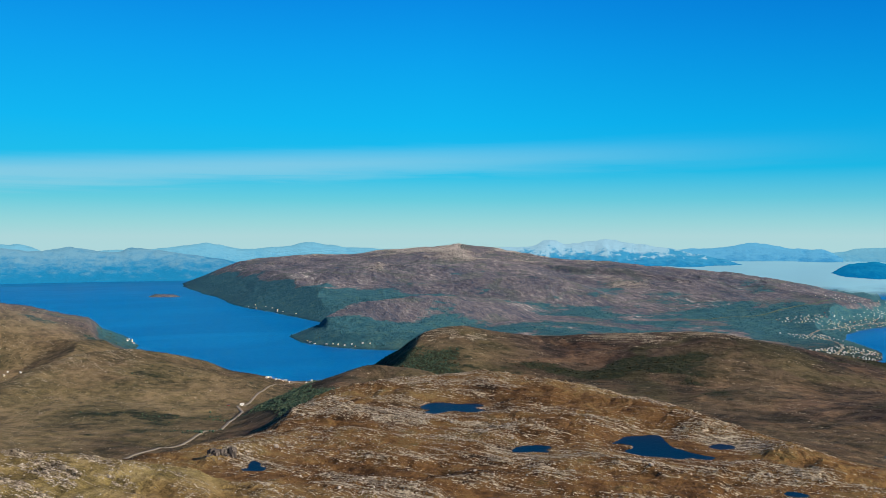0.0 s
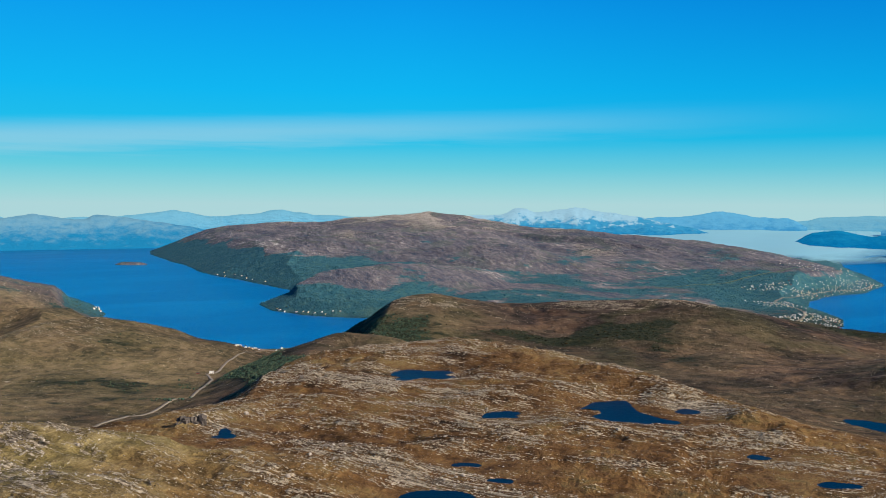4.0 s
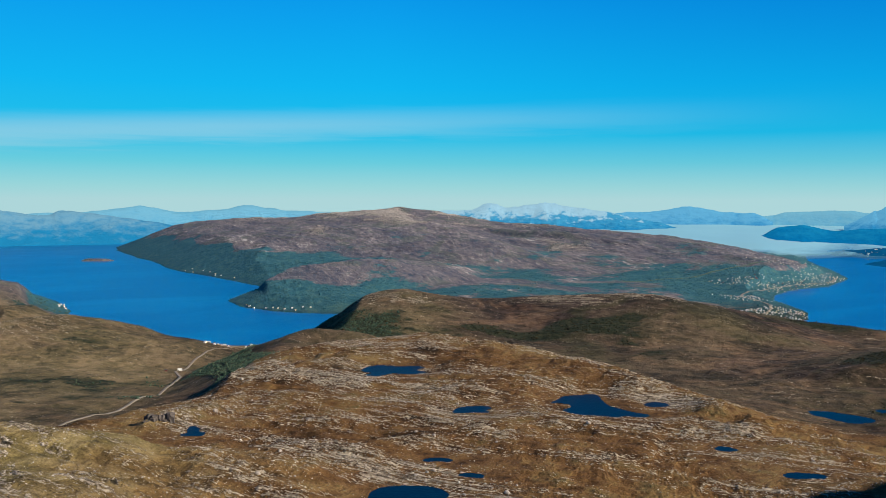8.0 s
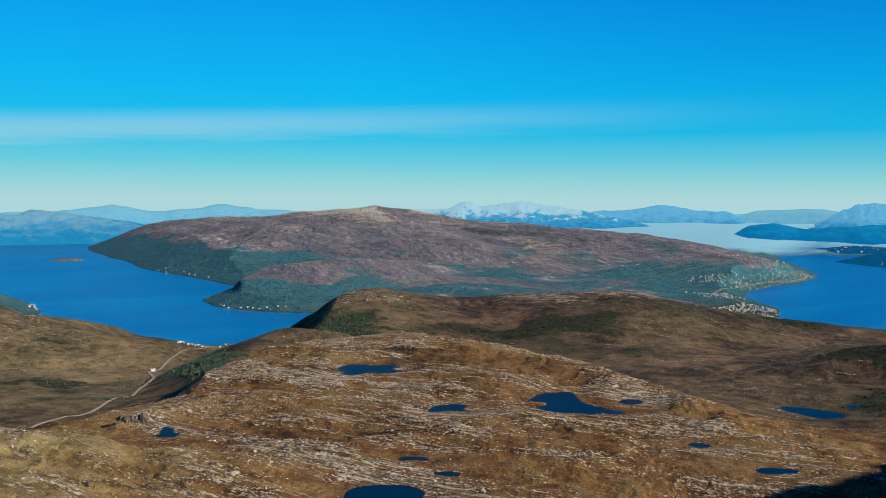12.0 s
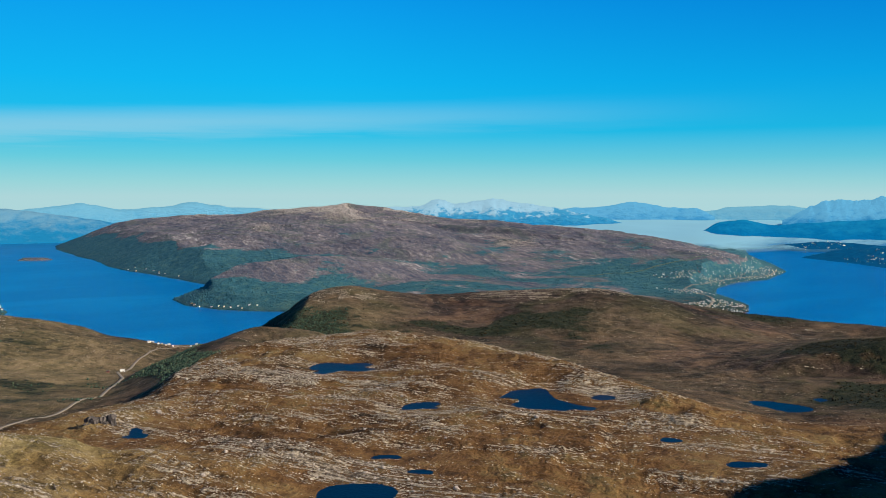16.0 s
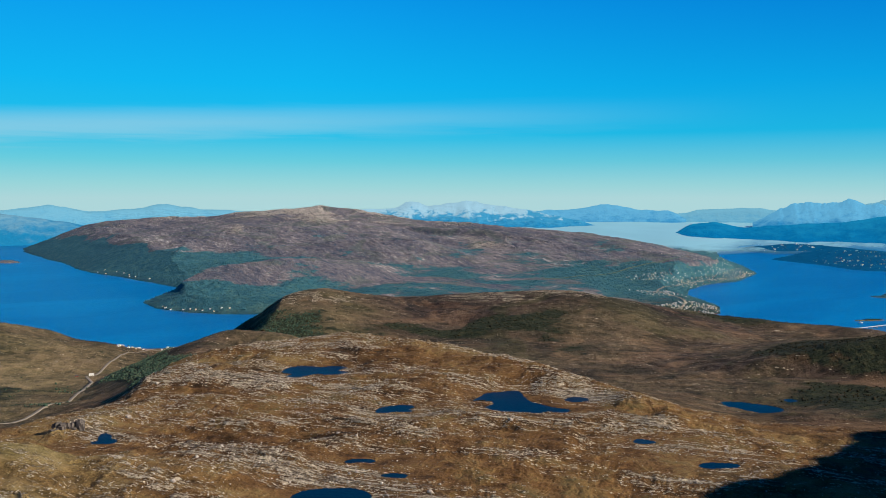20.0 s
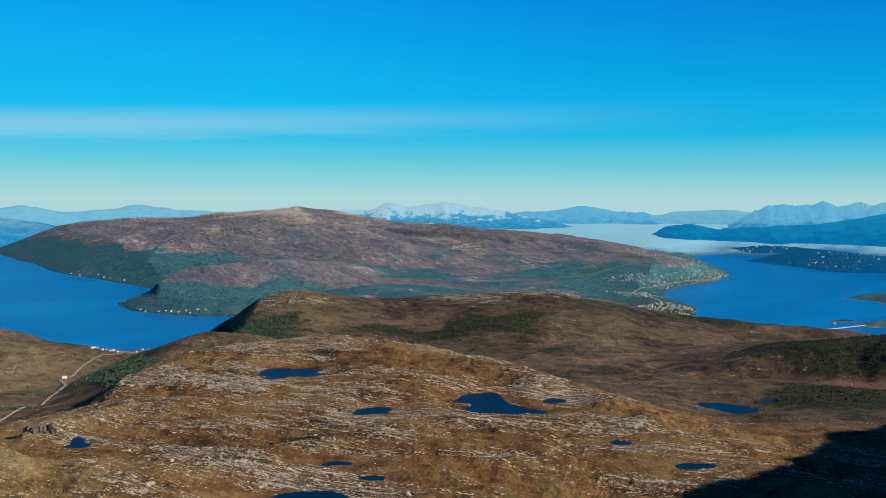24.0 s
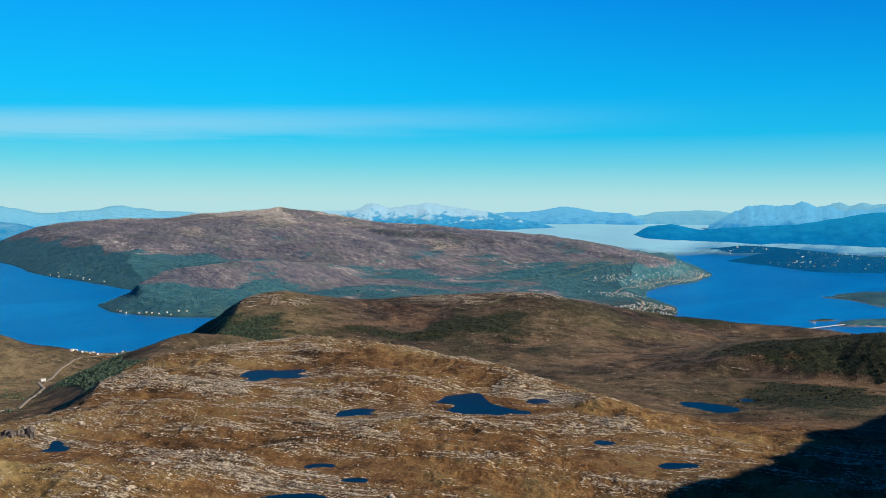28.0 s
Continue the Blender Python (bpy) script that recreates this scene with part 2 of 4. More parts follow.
MAT_CONCRETE = plain("concrete", (0.45, 0.44, 0.42), 0.9)
MAT_STONE = plain("lichened_boulder", (0.34, 0.29, 0.23), 0.95, 0.35, 0.8, 0.1)
MAT_CRAG = plain("dark_weathered_rock", (0.095, 0.08, 0.066), 0.95, 0.5, 0.5, 0.1)

# ---- the lie of the land ----
def step(v, lo, hi):
    s = np.clip((v - lo) / (hi - lo), 0, 1)
    return s * s * (3 - 2 * s)


def lattice(ix, iy, seed):
    h = (ix.astype(np.int64) * 374761393 + iy.astype(np.int64) * 668265263 + seed * 974711) & 0xFFFFFFFF
    h = ((h ^ (h >> 13)) * 1274126177) & 0xFFFFFFFF
    return ((h ^ (h >> 16)) & 0xFFFF) / 65535.0


def value_noise(x, y, seed=0):
    ix, iy = np.floor(x), np.floor(y)
    fx, fy = x - ix, y - iy
    fx, fy = fx * fx * fx * (fx * (fx * 6 - 15) + 10), fy * fy * fy * (fy * (fy * 6 - 15) + 10)
    a, b = lattice(ix, iy, seed), lattice(ix + 1, iy, seed)
    c, d = lattice(ix, iy + 1, seed), lattice(ix + 1, iy + 1, seed)
    return (a + (b - a) * fx + (c - a) * fy + (a - b - c + d) * fx * fy) * 2 - 1


def fbm(x, y, size, octaves=5, seed=0, gain=0.5, ridged=False):
    total, amp, norm = 0.0, 1.0, 0.0
    for k in range(octaves):
        v = value_noise(x / size + 17.3 * k, y / size - 9.1 * k, seed + k)
        total, norm = total + amp * ((1 - 2 * np.abs(v)) if ridged else v), norm + amp
        x, y = x * 0.8 - y * 0.6, x * 0.6 + y * 0.8
        amp, size = amp * gain, size * 0.5
    return total / norm


def smooth(points, times=4, closed=False):
    """A Catmull-Rom curve through the points."""
    p = np.array(points, float)
    q = np.vstack([p[-1], p, p[0], p[1]]) if closed else np.vstack([2 * p[0] - p[1], p, 2 * p[-1] - p[-2]])
    out = []
    for k in range(1, len(q) - 2):
        for s in np.arange(times) / times:
            a, b, c, d = q[k - 1:k + 3]
            out.append(0.5 * (2 * b + (c - a) * s + (2 * a - 5 * b + 4 * c - d) * s * s + (3 * b - 3 * c + d - a) * s ** 3))
    if not closed:
        out.append(p[-1])
    return np.array(out)


def edge_distance(x, y, poly):
    """Metres inside (+) or outside (-) of a closed outline."""
    best, inside = np.full(x.shape, 1e12), np.zeros(x.shape, bool)
    for (ax, ay), (bx, by) in zip(poly, np.roll(poly, -1, 0)):
        dx, dy = bx - ax, by - ay
        s = np.clip(((x - ax) * dx + (y - ay) * dy) / (dx * dx + dy * dy + 1e-9), 0, 1)
        np.minimum(best, (x - ax - s * dx) ** 2 + (y - ay - s * dy) ** 2, out=best)
        if ay != by:
            inside ^= ((ay > y) != (by > y)) & (x < dx * (y - ay) / dy + ax)
    return np.where(inside, 1, -1) * np.sqrt(best)


def soft_max(a, b, k):
    h = np.clip(0.5 + 0.5 * (a - b) / k, 0, 1)
    return b + (a - b) * h + k * h * (1 - h) * 0.6


def ridge(x, y, line, front, back, width, west=0.0, east=0.0):
    """The height of a ridge whose crest follows the line (west to east); front and back are its slopes. Tops and saddles even out down the slope."""
    p = smooth(line, 3)
    even = p[:, 2].copy()
    for _ in range(14):
        even[1:-1] = (even[:-2] + 2 * even[1:-1] + even[2:]) / 4
    run = np.diff(p[:, :2], axis=0)
    out = np.stack([-run[:, 1], run[:, 0]], 1) / np.hypot(*run.T)[:, None]
    corner = np.vstack([out[:1], (out[:-1] + out[1:]) / 2, out[-1:]])
    best = np.full(x.shape, -1e9)
    for (ax, ay, az), (bx, by, bz), e0, e1, u, w in zip(p[:-1], p[1:], even[:-1], even[1:], corner[:-1], corner[1:]):
        dx, dy = bx - ax, by - ay
        s = np.clip(((x - ax) * dx + (y - ay) * dy) / (dx * dx + dy * dy), 0, 1)
        ox, oy = x - ax - s * dx, y - ay - s * dy
        d2 = ox * ox + oy * oy
        d = np.sqrt(d2)
        lean = np.clip(0.5 + 0.6 * (ox * (u[0] + s * (w[0] - u[0])) + oy * (u[1] + s * (w[1] - u[1]))) / (d + width), 0, 1)
        mean = e0 + s * (e1 - e0)
        high = mean + (az + s * (bz - az) - mean) * np.exp(-d2 / (2.2 * width + 6) ** 2)
        np.maximum(best, high - (front + (back - front) * lean) * (np.sqrt(d2 + width * width) - width), out=best)
    for a, b, steep in ((p[0], p[len(p) // 2], west), (p[-1], p[len(p) // 2], east)):
        if steep:
            cx, cy = (a - b)[:2] / math.hypot(*(a - b)[:2])
            best = best - steep * np.clip((x - a[0]) * cx + (y - a[1]) * cy, 0, None)
    return best


# crest lines: (east, north, height)
KVAL_CREST = [(-1180, 3700, 14), (-1090, 3800, 48), (-1001, 3860, 84), (-952, 3900, 99), (-905, 3932, 114), (-674, 3948, 137), (-426, 3882, 145), (-299, 3794, 158), (-175, 3701, 170), (-55, 3625, 178), (40, 3575, 187),
              (95, 3544, 191), (150, 3510, 182), (196, 3480, 166), (283, 3414, 144), (492, 3269, 134), (589, 3181, 127), (679, 3082, 122), (843, 2885, 113), (982, 2681, 96), (1020, 2509, 78), (1045, 2337, 62), (1070, 2230, 48)]
BROW = [(-1080, 3430, 40), (-985, 3250, 56), (-880, 3100, 63), (-775, 2986, 66), (-659, 2860, 70), (-514, 2717, 70), (-390, 2620, 65), (-294, 2669, 66), (-215, 2717, 62), (-130, 2740, 58), (-30, 2730, 60)]
SCARP = [(302, 3120, 128), (380, 3060, 125), (455, 2990, 122), (540, 2900, 116), (625, 2810, 110), (719, 2715, 100), (770, 2630, 86), (810, 2560, 66)]
SHOULDER = [(-291, 1934, 27), (-266, 1988, 50), (-236, 2022, 61), (-162, 2049, 70), (-99, 2083, 78), (-33, 2125, 79), (36, 2185, 75), (111, 2253, 66), (190, 2298, 50)]
BENCH = [(10, 2656, 84), (149, 2640, 97), (240, 2610, 101), (300, 2580, 98), (368, 2540, 84), (443, 2470, 64), (527, 2380, 48), (600, 2278, 36)]
LONG_HILL = [(-22, 1168, 72), (-8, 1150, 92), (6, 1146, 100), (28, 1145, 105), (70, 1154, 98), (118, 1170, 90), (182, 1172, 89), (245, 1160, 94), (297, 1138, 98),
             (340, 1115, 101), (377, 1103, 97), (409, 1102, 90), (460, 1103, 75), (516, 1112, 67), (576, 1093, 63), (637, 1047, 60), (709, 975, 59), (759, 910, 52)]
KNOLL = [(-121, 750, 72), (-106, 853, 77), (-99, 924, 79), (-82, 946, 83), (-60, 948, 82), (-27, 929, 80)]
ROCK_CREST = [(-112, 681, 84), (-102, 692, 92), (-84, 715, 99), (-51, 728, 104), (8, 740, 105), (48, 728, 108), (83, 695, 109), (115, 660, 108), (134, 626, 108),
              (156, 579, 108), (172, 543, 106), (190, 511, 106), (201, 480, 105), (210, 455, 103)]
WEST_SLOPE = [(-420, 330, 152), (-300, 370, 137), (-240, 380, 130), (-202, 385, 127), (-181, 389, 126), (-160, 391, 123), (-138, 396, 117), (-120, 410, 109)]
CRAG = [(-136, 482, 100), (-130, 489, 106), (-118, 506, 104), (-98, 551, 101)]
WEST_HILL = [(-500, 880, 36), (-525, 988, 48), (-521, 1047, 53), (-513, 1106, 61), (-501, 1166, 66), (-478, 1208, 66), (-445, 1231, 60), (-408, 1244, 51), (-369, 1256, 39), (-327, 1257, 22), (-285, 1258, 8)]
MID_HILL = [(-900, 1400, 60), (-731, 1400, 52), (-699, 1440, 49), (-668, 1480, 45), (-620, 1550, 36), (-590, 1610, 20)]
HEADLAND = [(-1300, 1560, 112), (-997, 1580, 116), (-862, 1635, 94), (-818, 1660, 82), (-777, 1685, 69), (-729, 1705, 52), (-690, 1722, 38), (-655, 1738, 22)]
DARK_HILL = [(345, 702, 70), (388, 694, 75), (410, 693, 83), (450, 692, 91), (483, 681, 99), (519, 667, 103), (543, 647, 108), (592, 617, 115), (700, 560, 125)]
SOUTH_PEAK = [(338, 25, 304), (418, 102, 298), (505, 164, 294), (520, 174, 294), (535, 182, 291), (547, 192, 292), (563, 211, 287), (588, 222, 291), (612, 237, 287), (638, 258, 290), (661, 271, 288), (693, 293, 286), (708, 299, 289), (804, 339, 292), (990, 385, 300)]
# ground between the hills: (east, north, height)
SPOTS = [(0, 640, 100), (-60, 600, 99), (-40, 680, 102), (-80, 640, 97), (-60, 540, 101), (55, 508, 100), (130, 510, 100), (173, 512, 100), (-107, 470, 100), (28, 402, 100), (10, 366, 100), (177, 416, 100), (198, 374, 100),
         (-130, 300, 128), (-90, 380, 110), (-40, 330, 106), (0, 250, 106), (100, 300, 101), (300, 420, 92), (335, 495, 84), (330, 580, 72), (279, 681, 70),
         (282, 759, 66), (246, 828, 64), (362, 743, 68), (400, 613, 76), (150, 800, 68), (60, 860, 64), (450, 850, 62), (600, 950, 52), (760, 1080, 24), (850, 1150, 8), (700, 1150, 20), (600, 1230, 18)]
LOWLAND = [(-249, 675, 52), (-180, 760, 50), (-175, 900, 34), (-160, 1000, 25), (-180, 670, 56), (-229, 745, 43), (-222, 841, 35), (-230, 932, 26), (-245, 1082, 14), (-232, 1228, 5), (-160, 1180, 8), (-110, 1050, 34), (-70, 1000, 52), (-330, 2330, 8), (-200, 2400, 14), (-60, 2440, 24), (80, 2440, 40), (-740, 1340, 4), (-400, 900, 38), (-450, 650, 66),
           (-330, 1100, 20), (-620, 1300, 8), (-800, 1250, 8), (300, 1500, 22), (500, 1550, 20), (700, 1650, 14), (600, 1900, 26), (200, 1900, 35), (0, 1850, 25), (850, 1900, 12),
           (950, 2150, 20), (-500, 2800, 14), (-800, 3300, 14), (-1100, 3750, 8), (-400, 2450, 12), (-280, 2330, 8), (560, 2650, 60), (450, 2780, 66), (0, 4150, 20), (-900, 4250, 10), (700, 3800, 10), (1300, 3200, 10), (1500, 2800, 8), (1250, 2500, 20), (-900, 1700, 30), (-1500, 1700, 60), (150, 1400, 25), (0, -300, 150), (-400, -200, 170), (500, -300, 200)]
# shores: (east, north)
WEST_SHORE = [(-4000, -4000), (-4000, 2100), (-1500, 1950), (-1100, 1880), (-900, 1900), (-735, 1930), (-675, 1827), (-643, 1752), (-600, 1620), (-520, 1520), (-420, 1440), (-330, 1350),
              (-282, 1306), (-249, 1296), (-210, 1296), (-170, 1296), (-100, 1310), (0, 1340), (60, 1420), (60, 1560), (0, 1650), (-54, 1674), (-163, 1696), (-228, 1725),
              (-305, 1806), (-352, 1915), (-318, 2056), (-290, 2180), (-350, 2258), (-428, 2388), (-540, 2560), (-613, 2655), (-715, 2820), (-838, 3120), (-950, 3320), (-1110, 3650), (-1180, 3800)]
EAST_SHORE = [(-1260, 4050), (-1150, 4230), (-700, 4320), (0, 4250), (600, 3950), (1150, 3600), (1750, 3372), (1595, 3040), (1467, 2638), (1354, 2349), (1177, 2138), (1060, 2076), (946, 1955),
              (893, 1846), (863, 1643), (817, 1544), (727, 1489), (760, 1380), (850, 1250), (950, 1100), (1100, 900), (1500, 600), (4000, 300), (4000, -4000)]
BAY = [(-760, 1392), (-716, 1398), (-696, 1364), (-690, 1316), (-720, 1300), (-800, 1310)]
TARNS = {  # level, outline
    "pond_long": (100.0, [(-16, 631), (-10, 647), (0, 649), (11, 643), (23, 647), (30, 639), (23, 630), (30, 622), (18, 616), (6, 621), (-6, 611), (-13, 615), (-8, 622)]),
    "pond_slim": (100.0, [(42, 504), (49, 514), (57, 516), (62, 515), (66, 512), (61, 507), (63, 501), (55, 503), (46, 501)]),
    "pond_great": (100.0, [(107, 520), (119, 538), (131, 542), (140, 542), (140, 529), (141, 514), (148, 507), (153, 499), (163, 490), (154, 484), (145, 489), (139, 485), (134, 488), (126, 491), (118, 494), (111, 503), (118, 510), (117, 519)]),
    "pond_side": (100.0, [(166, 514), (173, 520), (178, 516), (178, 510), (171, 508), (167, 509)]),
    "pond_west": (100.0, [(-112, 463), (-108, 467), (-110, 479), (-106, 477), (-104, 470), (-100, 467), (-100, 462), (-105, 461)]),
    "pond_mid": (100.0, [(19, 410), (26, 413), (34, 412), (38, 409), (36, 403), (33, 395), (27, 398), (26, 405), (21, 406)]),
    "pond_sliver": (100.0, [(32, 387), (37, 389), (45, 386), (46, 382), (42, 381), (34, 383)]),
    "pond_near": (100.0, [(-7, 358), (-4, 368), (5, 372), (18, 371), (25, 366), (27, 359), (22, 351), (7, 345), (-5, 349)]),
    "pond_small": (100.0, [(173, 419), (177, 422), (182, 418), (183, 415), (178, 413), (174, 415)]),
    "pond_puddle": (100.0, [(177, 390), (181, 391), (184, 387), (184, 384), (178, 385)]),
    "pond_low": (100.0, [(189, 376), (196, 379), (203, 377), (207, 374), (203, 371), (195, 371), (190, 373)]),
    "pond_moor": (72.0, [(318, 597), (328, 595), (340, 587), (350, 580), (352, 571), (343, 561), (332, 561), (325, 569), (321, 579), (316, 587)]),
    "pond_pool": (72.0, [(369, 597), (375, 597), (377, 593), (369, 589)]),
}
# belts of bare rock on the plateau: half width, how bare, and the line they follow
OUTCROPS = [(13, 0.75, [(-124, 486), (-49, 440), (22, 388)]), (7, 0.5, [(-97, 563), (-45, 524), (1, 474)]), (13, 0.7, [(-92, 647), (-52, 601), (-17, 573)]), (12, 0.6, [(-84, 719), (-24, 678)]),
            (17, 0.75, [(-22, 768), (81, 742), (142, 645), (173, 591), (186, 487)]), (11, 0.6, [(102, 464), (160, 437), (198, 447)]), (12, 0.8, [(145, 411), (175, 395), (201, 358)]), (10, 0.6, [(153, 358), (179, 343)]),
            (9, 0.5, [(2, 573), (61, 558)]), (7, 0.45, [(46, 423), (90, 409), (148, 403)]), (6, 0.45, [(27, 488), (69, 455)]), (4, 1.1, [(-204, 394), (-165, 365)]), (4, 1.1, [(-170, 394), (-131, 360)]),
            (3, 1.0, [(-188, 352), (-142, 324)]), (3, 1.0, [(-131, 348), (-102, 329)]), (3, 0.9, [(-150, 372), (-118, 345)]), (3, 0.9, [(-190, 374), (-160, 352)]), (8, 0.6, [(-97, 394), (-56, 365)]), (9, 0.6, [(-115, 374), (-70, 340), (-33, 332)])]


def bareness(x, y):
    """How much bare rock the belts leave, from 0 to 1."""
    best = np.zeros(x.shape)
    for half, much, line in OUTCROPS:
        for (ax, ay), (bx, by) in zip(line[:-1], line[1:]):
            dx, dy = bx - ax, by - ay
            s = np.clip(((x - ax) * dx + (y - ay) * dy) / (dx * dx + dy * dy), 0, 1)
            d = np.hypot(x - ax - s * dx, y - ay - s * dy)
            np.maximum(best, much * (1 - step(d, half * 0.4, half * 1.8)), out=best)
    return best


def spread(x, y, spots, power=1.6):
    top, bottom = 0.0, 0.0
    for sx, sy, sz in spots:
        w = 1.0 / ((x - sx) ** 2 + (y - sy) ** 2 + 900.0) ** power
        top, bottom = top + w * sz, bottom + w
    return top / bottom


def only(where, work, *grids, fill=0.0):
    """Works out a value only where it counts."""
    out = np.full(where.shape, fill)
    if where.any():
        out[where] = work(*(g[where] for g in grids))
    return out


HILLS = (  # crest, slope in front, slope behind, width of the top, softness of the foot, fall beyond the west and the east end
    (KVAL_CREST, 0.13, 0.2, 60, 20, 0, 0), (BROW, 0.42, 0.028, 30, 12, 0, 0.05), (SCARP, 0.80, 0.10, 12, 6, 0.1, 0.1), (BENCH, 0.26, 0.26, 34, 10, 0.12, 0.1), (SHOULDER, 0.20, 0.30, 46, 8, 0.35, 0.1), (LONG_HILL, 0.20, 0.2, 26, 6, 0.5, 0.1),
    (KNOLL, 0.35, 0.42, 12, 6, 0, 0.05), (ROCK_CREST, 0.07, 0.40, 14, 5, 0.46, 0.2), (WEST_SLOPE, 0.11, 0.36, 12, 6, 0, 0.3), (CRAG, 0.25, 0.8, 4, 4, 0.1, 0.2), (WEST_HILL, 0.17, 0.5, 22, 10, 0.1, 0.12),
    (MID_HILL, 0.24, 0.2, 24, 8, 0, 0.1), (HEADLAND, 0.34, 0.25, 30, 8, 0, 0.1), (DARK_HILL, 0.62, 0.2, 10, 5, 0.06, 0), (SOUTH_PEAK, 0.78, 1.3, 10, 10, 0, 0))


def land(x, y):
    """Height of the ground and what covers it: rock, wood, haze tint of the far ground, moss."""
    x, y = np.asarray(x, float), np.asarray(y, float)
    away = np.hypot(x, y)
    h = spread(x, y, SPOTS + LOWLAND)
    roll = fbm(x, y, 90, 5, 3)
    wide = fbm(x, y, 420, 6, 11, 0.52)
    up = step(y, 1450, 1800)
    wx, wy = x + fbm(x, y, 110, 4, 201) * 16, y + fbm(x, y, 110, 4, 211) * 16
    for line, front, back, width, k, west, east in HILLS:
        px, py, pz = np.array(line, float).T
        reach = min(pz.max() / min(front, back), 1600) + width + 80
        sel = (x > px.min() - reach) & (x < px.max() + reach) & (y > py.min() - reach) & (y < py.max() + reach)
        a, b = (wx, wy) if width > 15 else (x, y)
        h = soft_max(only(sel, lambda u, v: ridge(u, v, line, front, back, width, west, east), a, b, fill=-1e9), h, k)
    su, sv = x * math.cos(STRATA) + y * math.sin(STRATA), -x * math.sin(STRATA) + y * math.cos(STRATA)
    close, far_side, off_plateau = away < 900, y > 1450, away > 800
    warp = fbm(x, y, 60, 3, 40) * 6
    beds = only(close, lambda u, v: fbm(u, v, 11, 5, 21, 0.6, True), su / 7.0, sv + warp)
    near = 1 - step(away, 760, 900)
    plateau = step(h, 80, 95) * near
    knobs = only(away < 1500, lambda u, v: fbm(u, v, 38, 5, 23, 0.55, True), x + su * 0.4, y)
    fine_beds = only(close, lambda u, v: fbm(u, v, 4.0, 3, 27, 0.6, True), su / 6.0, sv + warp * 0.4)
    belt = only(close, bareness, x, y + roll * 14) * near
    blocks = only(close, lambda u, v: fbm(u, v, 13, 4, 131, 0.6, True), x + su * 0.5, y)
    ledge = only(close, lambda u, v: step(fbm(u, v, 9, 4, 133, 0.55), -0.02, 0.14), su / 4.0, sv + warp)
    bumpy = plateau * (1 - 0.75 * step(-x, 60, 140) * step(h, 102, 112) * (1 - step(y, 440, 470)))
    h = h + roll * (1.6 + 3.4 * bumpy) + beds * 1.7 * bumpy + knobs * 1.5 * bumpy + fine_beds * 0.6 * plateau
    h = h + (0.35 + belt) * plateau * (0.9 * blocks + 1.1 * ledge - 0.5)
    h = h + wide * 7 * up * step(h, 10, 70) + roll * 3 * up + only(~far_side, lambda u, v: fbm(u, v, 60, 5, 29, 0.55, True), x, y) * 1.4 * (1 - up)
    gully = only(far_side, lambda u, v: fbm(u, v, 150, 5, 61, 0.55, True), x, y * 0.55)
    h = h + gully * 7 * up * step(h, 25, 80) + fbm(x, y, 14, 4, 71, 0.6) * 0.8
    shore = only(off_plateau, lambda u, v: edge_distance(u, v, np.array(WEST_SHORE + EAST_SHORE)), x, y, fill=900.0)
    bay = only(off_plateau & (y < 1500) & (x < -550), lambda u, v: edge_distance(u, v, np.array(BAY)), x, y, fill=-900.0)
    jut = only(off_plateau, lambda u, v: fbm(u, v, 60, 4, 81), x, y) * 6
    shore, bay = shore + jut, jut - bay
    inland = np.minimum(shore, bay)
    fjord_side = up * step(-x, -900, 500) * step(y, 2050, 2350)
    steep = 0.42 - 0.20 * step(x, 300, 700)
    cap = 0.6 + np.clip(shore, 0, None) * steep + np.clip(shore - 60, 0, None) * (1 - fjord_side) * 0.6
    cap = np.minimum(cap, 0.6 + np.clip(bay, 0, None) * 0.45)
    h = np.where(inland > 0, np.minimum(h, cap), -0.4 - np.clip(-inland, 0, 60) * 0.15)
    for level, outline in TARNS.values():
        ox, oy = np.mean([p[0] for p in outline]), np.mean([p[1] for p in outline])
        sel = np.hypot(x - ox, y - oy) < 90
        if not sel.any():
            continue
        xs, ys = x[sel], y[sel]
        d = edge_distance(xs, ys, smooth(outline, 3, True)) + fbm(xs, ys, 9, 4, 91, 0.6) * 1.6 + 1.1
        bank = level + np.clip(-d, 0, None) * 0.035 + 0.12
        blend = step(-d, 3, 32)
        hs = np.where(d > 0, level - 0.1 - np.clip(d, 0, 8) * 0.12, bank + (h[sel] - bank) * blend)
        h[sel] = hs
    veins = only(close, lambda u, v: fbm(u, v, 30, 5, 33, 0.62), su / 3.6, sv + warp)
    rock = plateau * (0.065 - 0.07 * step(x, 60, 260) + 0.56 * veins + 0.20 * beds + 0.12 * knobs + 0.14 * ledge + belt * (0.30 + 0.3 * blocks)) - 0.25 * (1 - plateau)
    crest = step(h, 84, 97) * step(y, 1050, 1100) * (1 - up)
    rock = rock + crest * (0.40 + 0.5 * knobs) + (1 - up) * (1 - plateau) * (0.12 + 0.35 * fbm(x, y, 120, 4, 35))
    rock = rock + up * (0.02 + 0.25 * gully + 0.85 * step(h + wide * 25, 105, 185) * (0.45 + 0.7 * gully) + 0.35 * step(only(far_side, lambda u, v: fbm(u, v, 200, 4, 36), x, y), 0.1, 0.5) * step(h, 40, 80))
    rock = rock + step(x, 480, 560) * (1 - step(x, 760, 860)) * step(y, 2480, 2600) * (1 - step(y, 2800, 2950)) * step(h, 55, 66) * (1 - step(h, 98, 108)) * 0.5 * np.clip(gully, 0, 1)
    rock = np.maximum(rock, 0.8 * (1 - step(inland, 2, 6)) * (inland > 0))
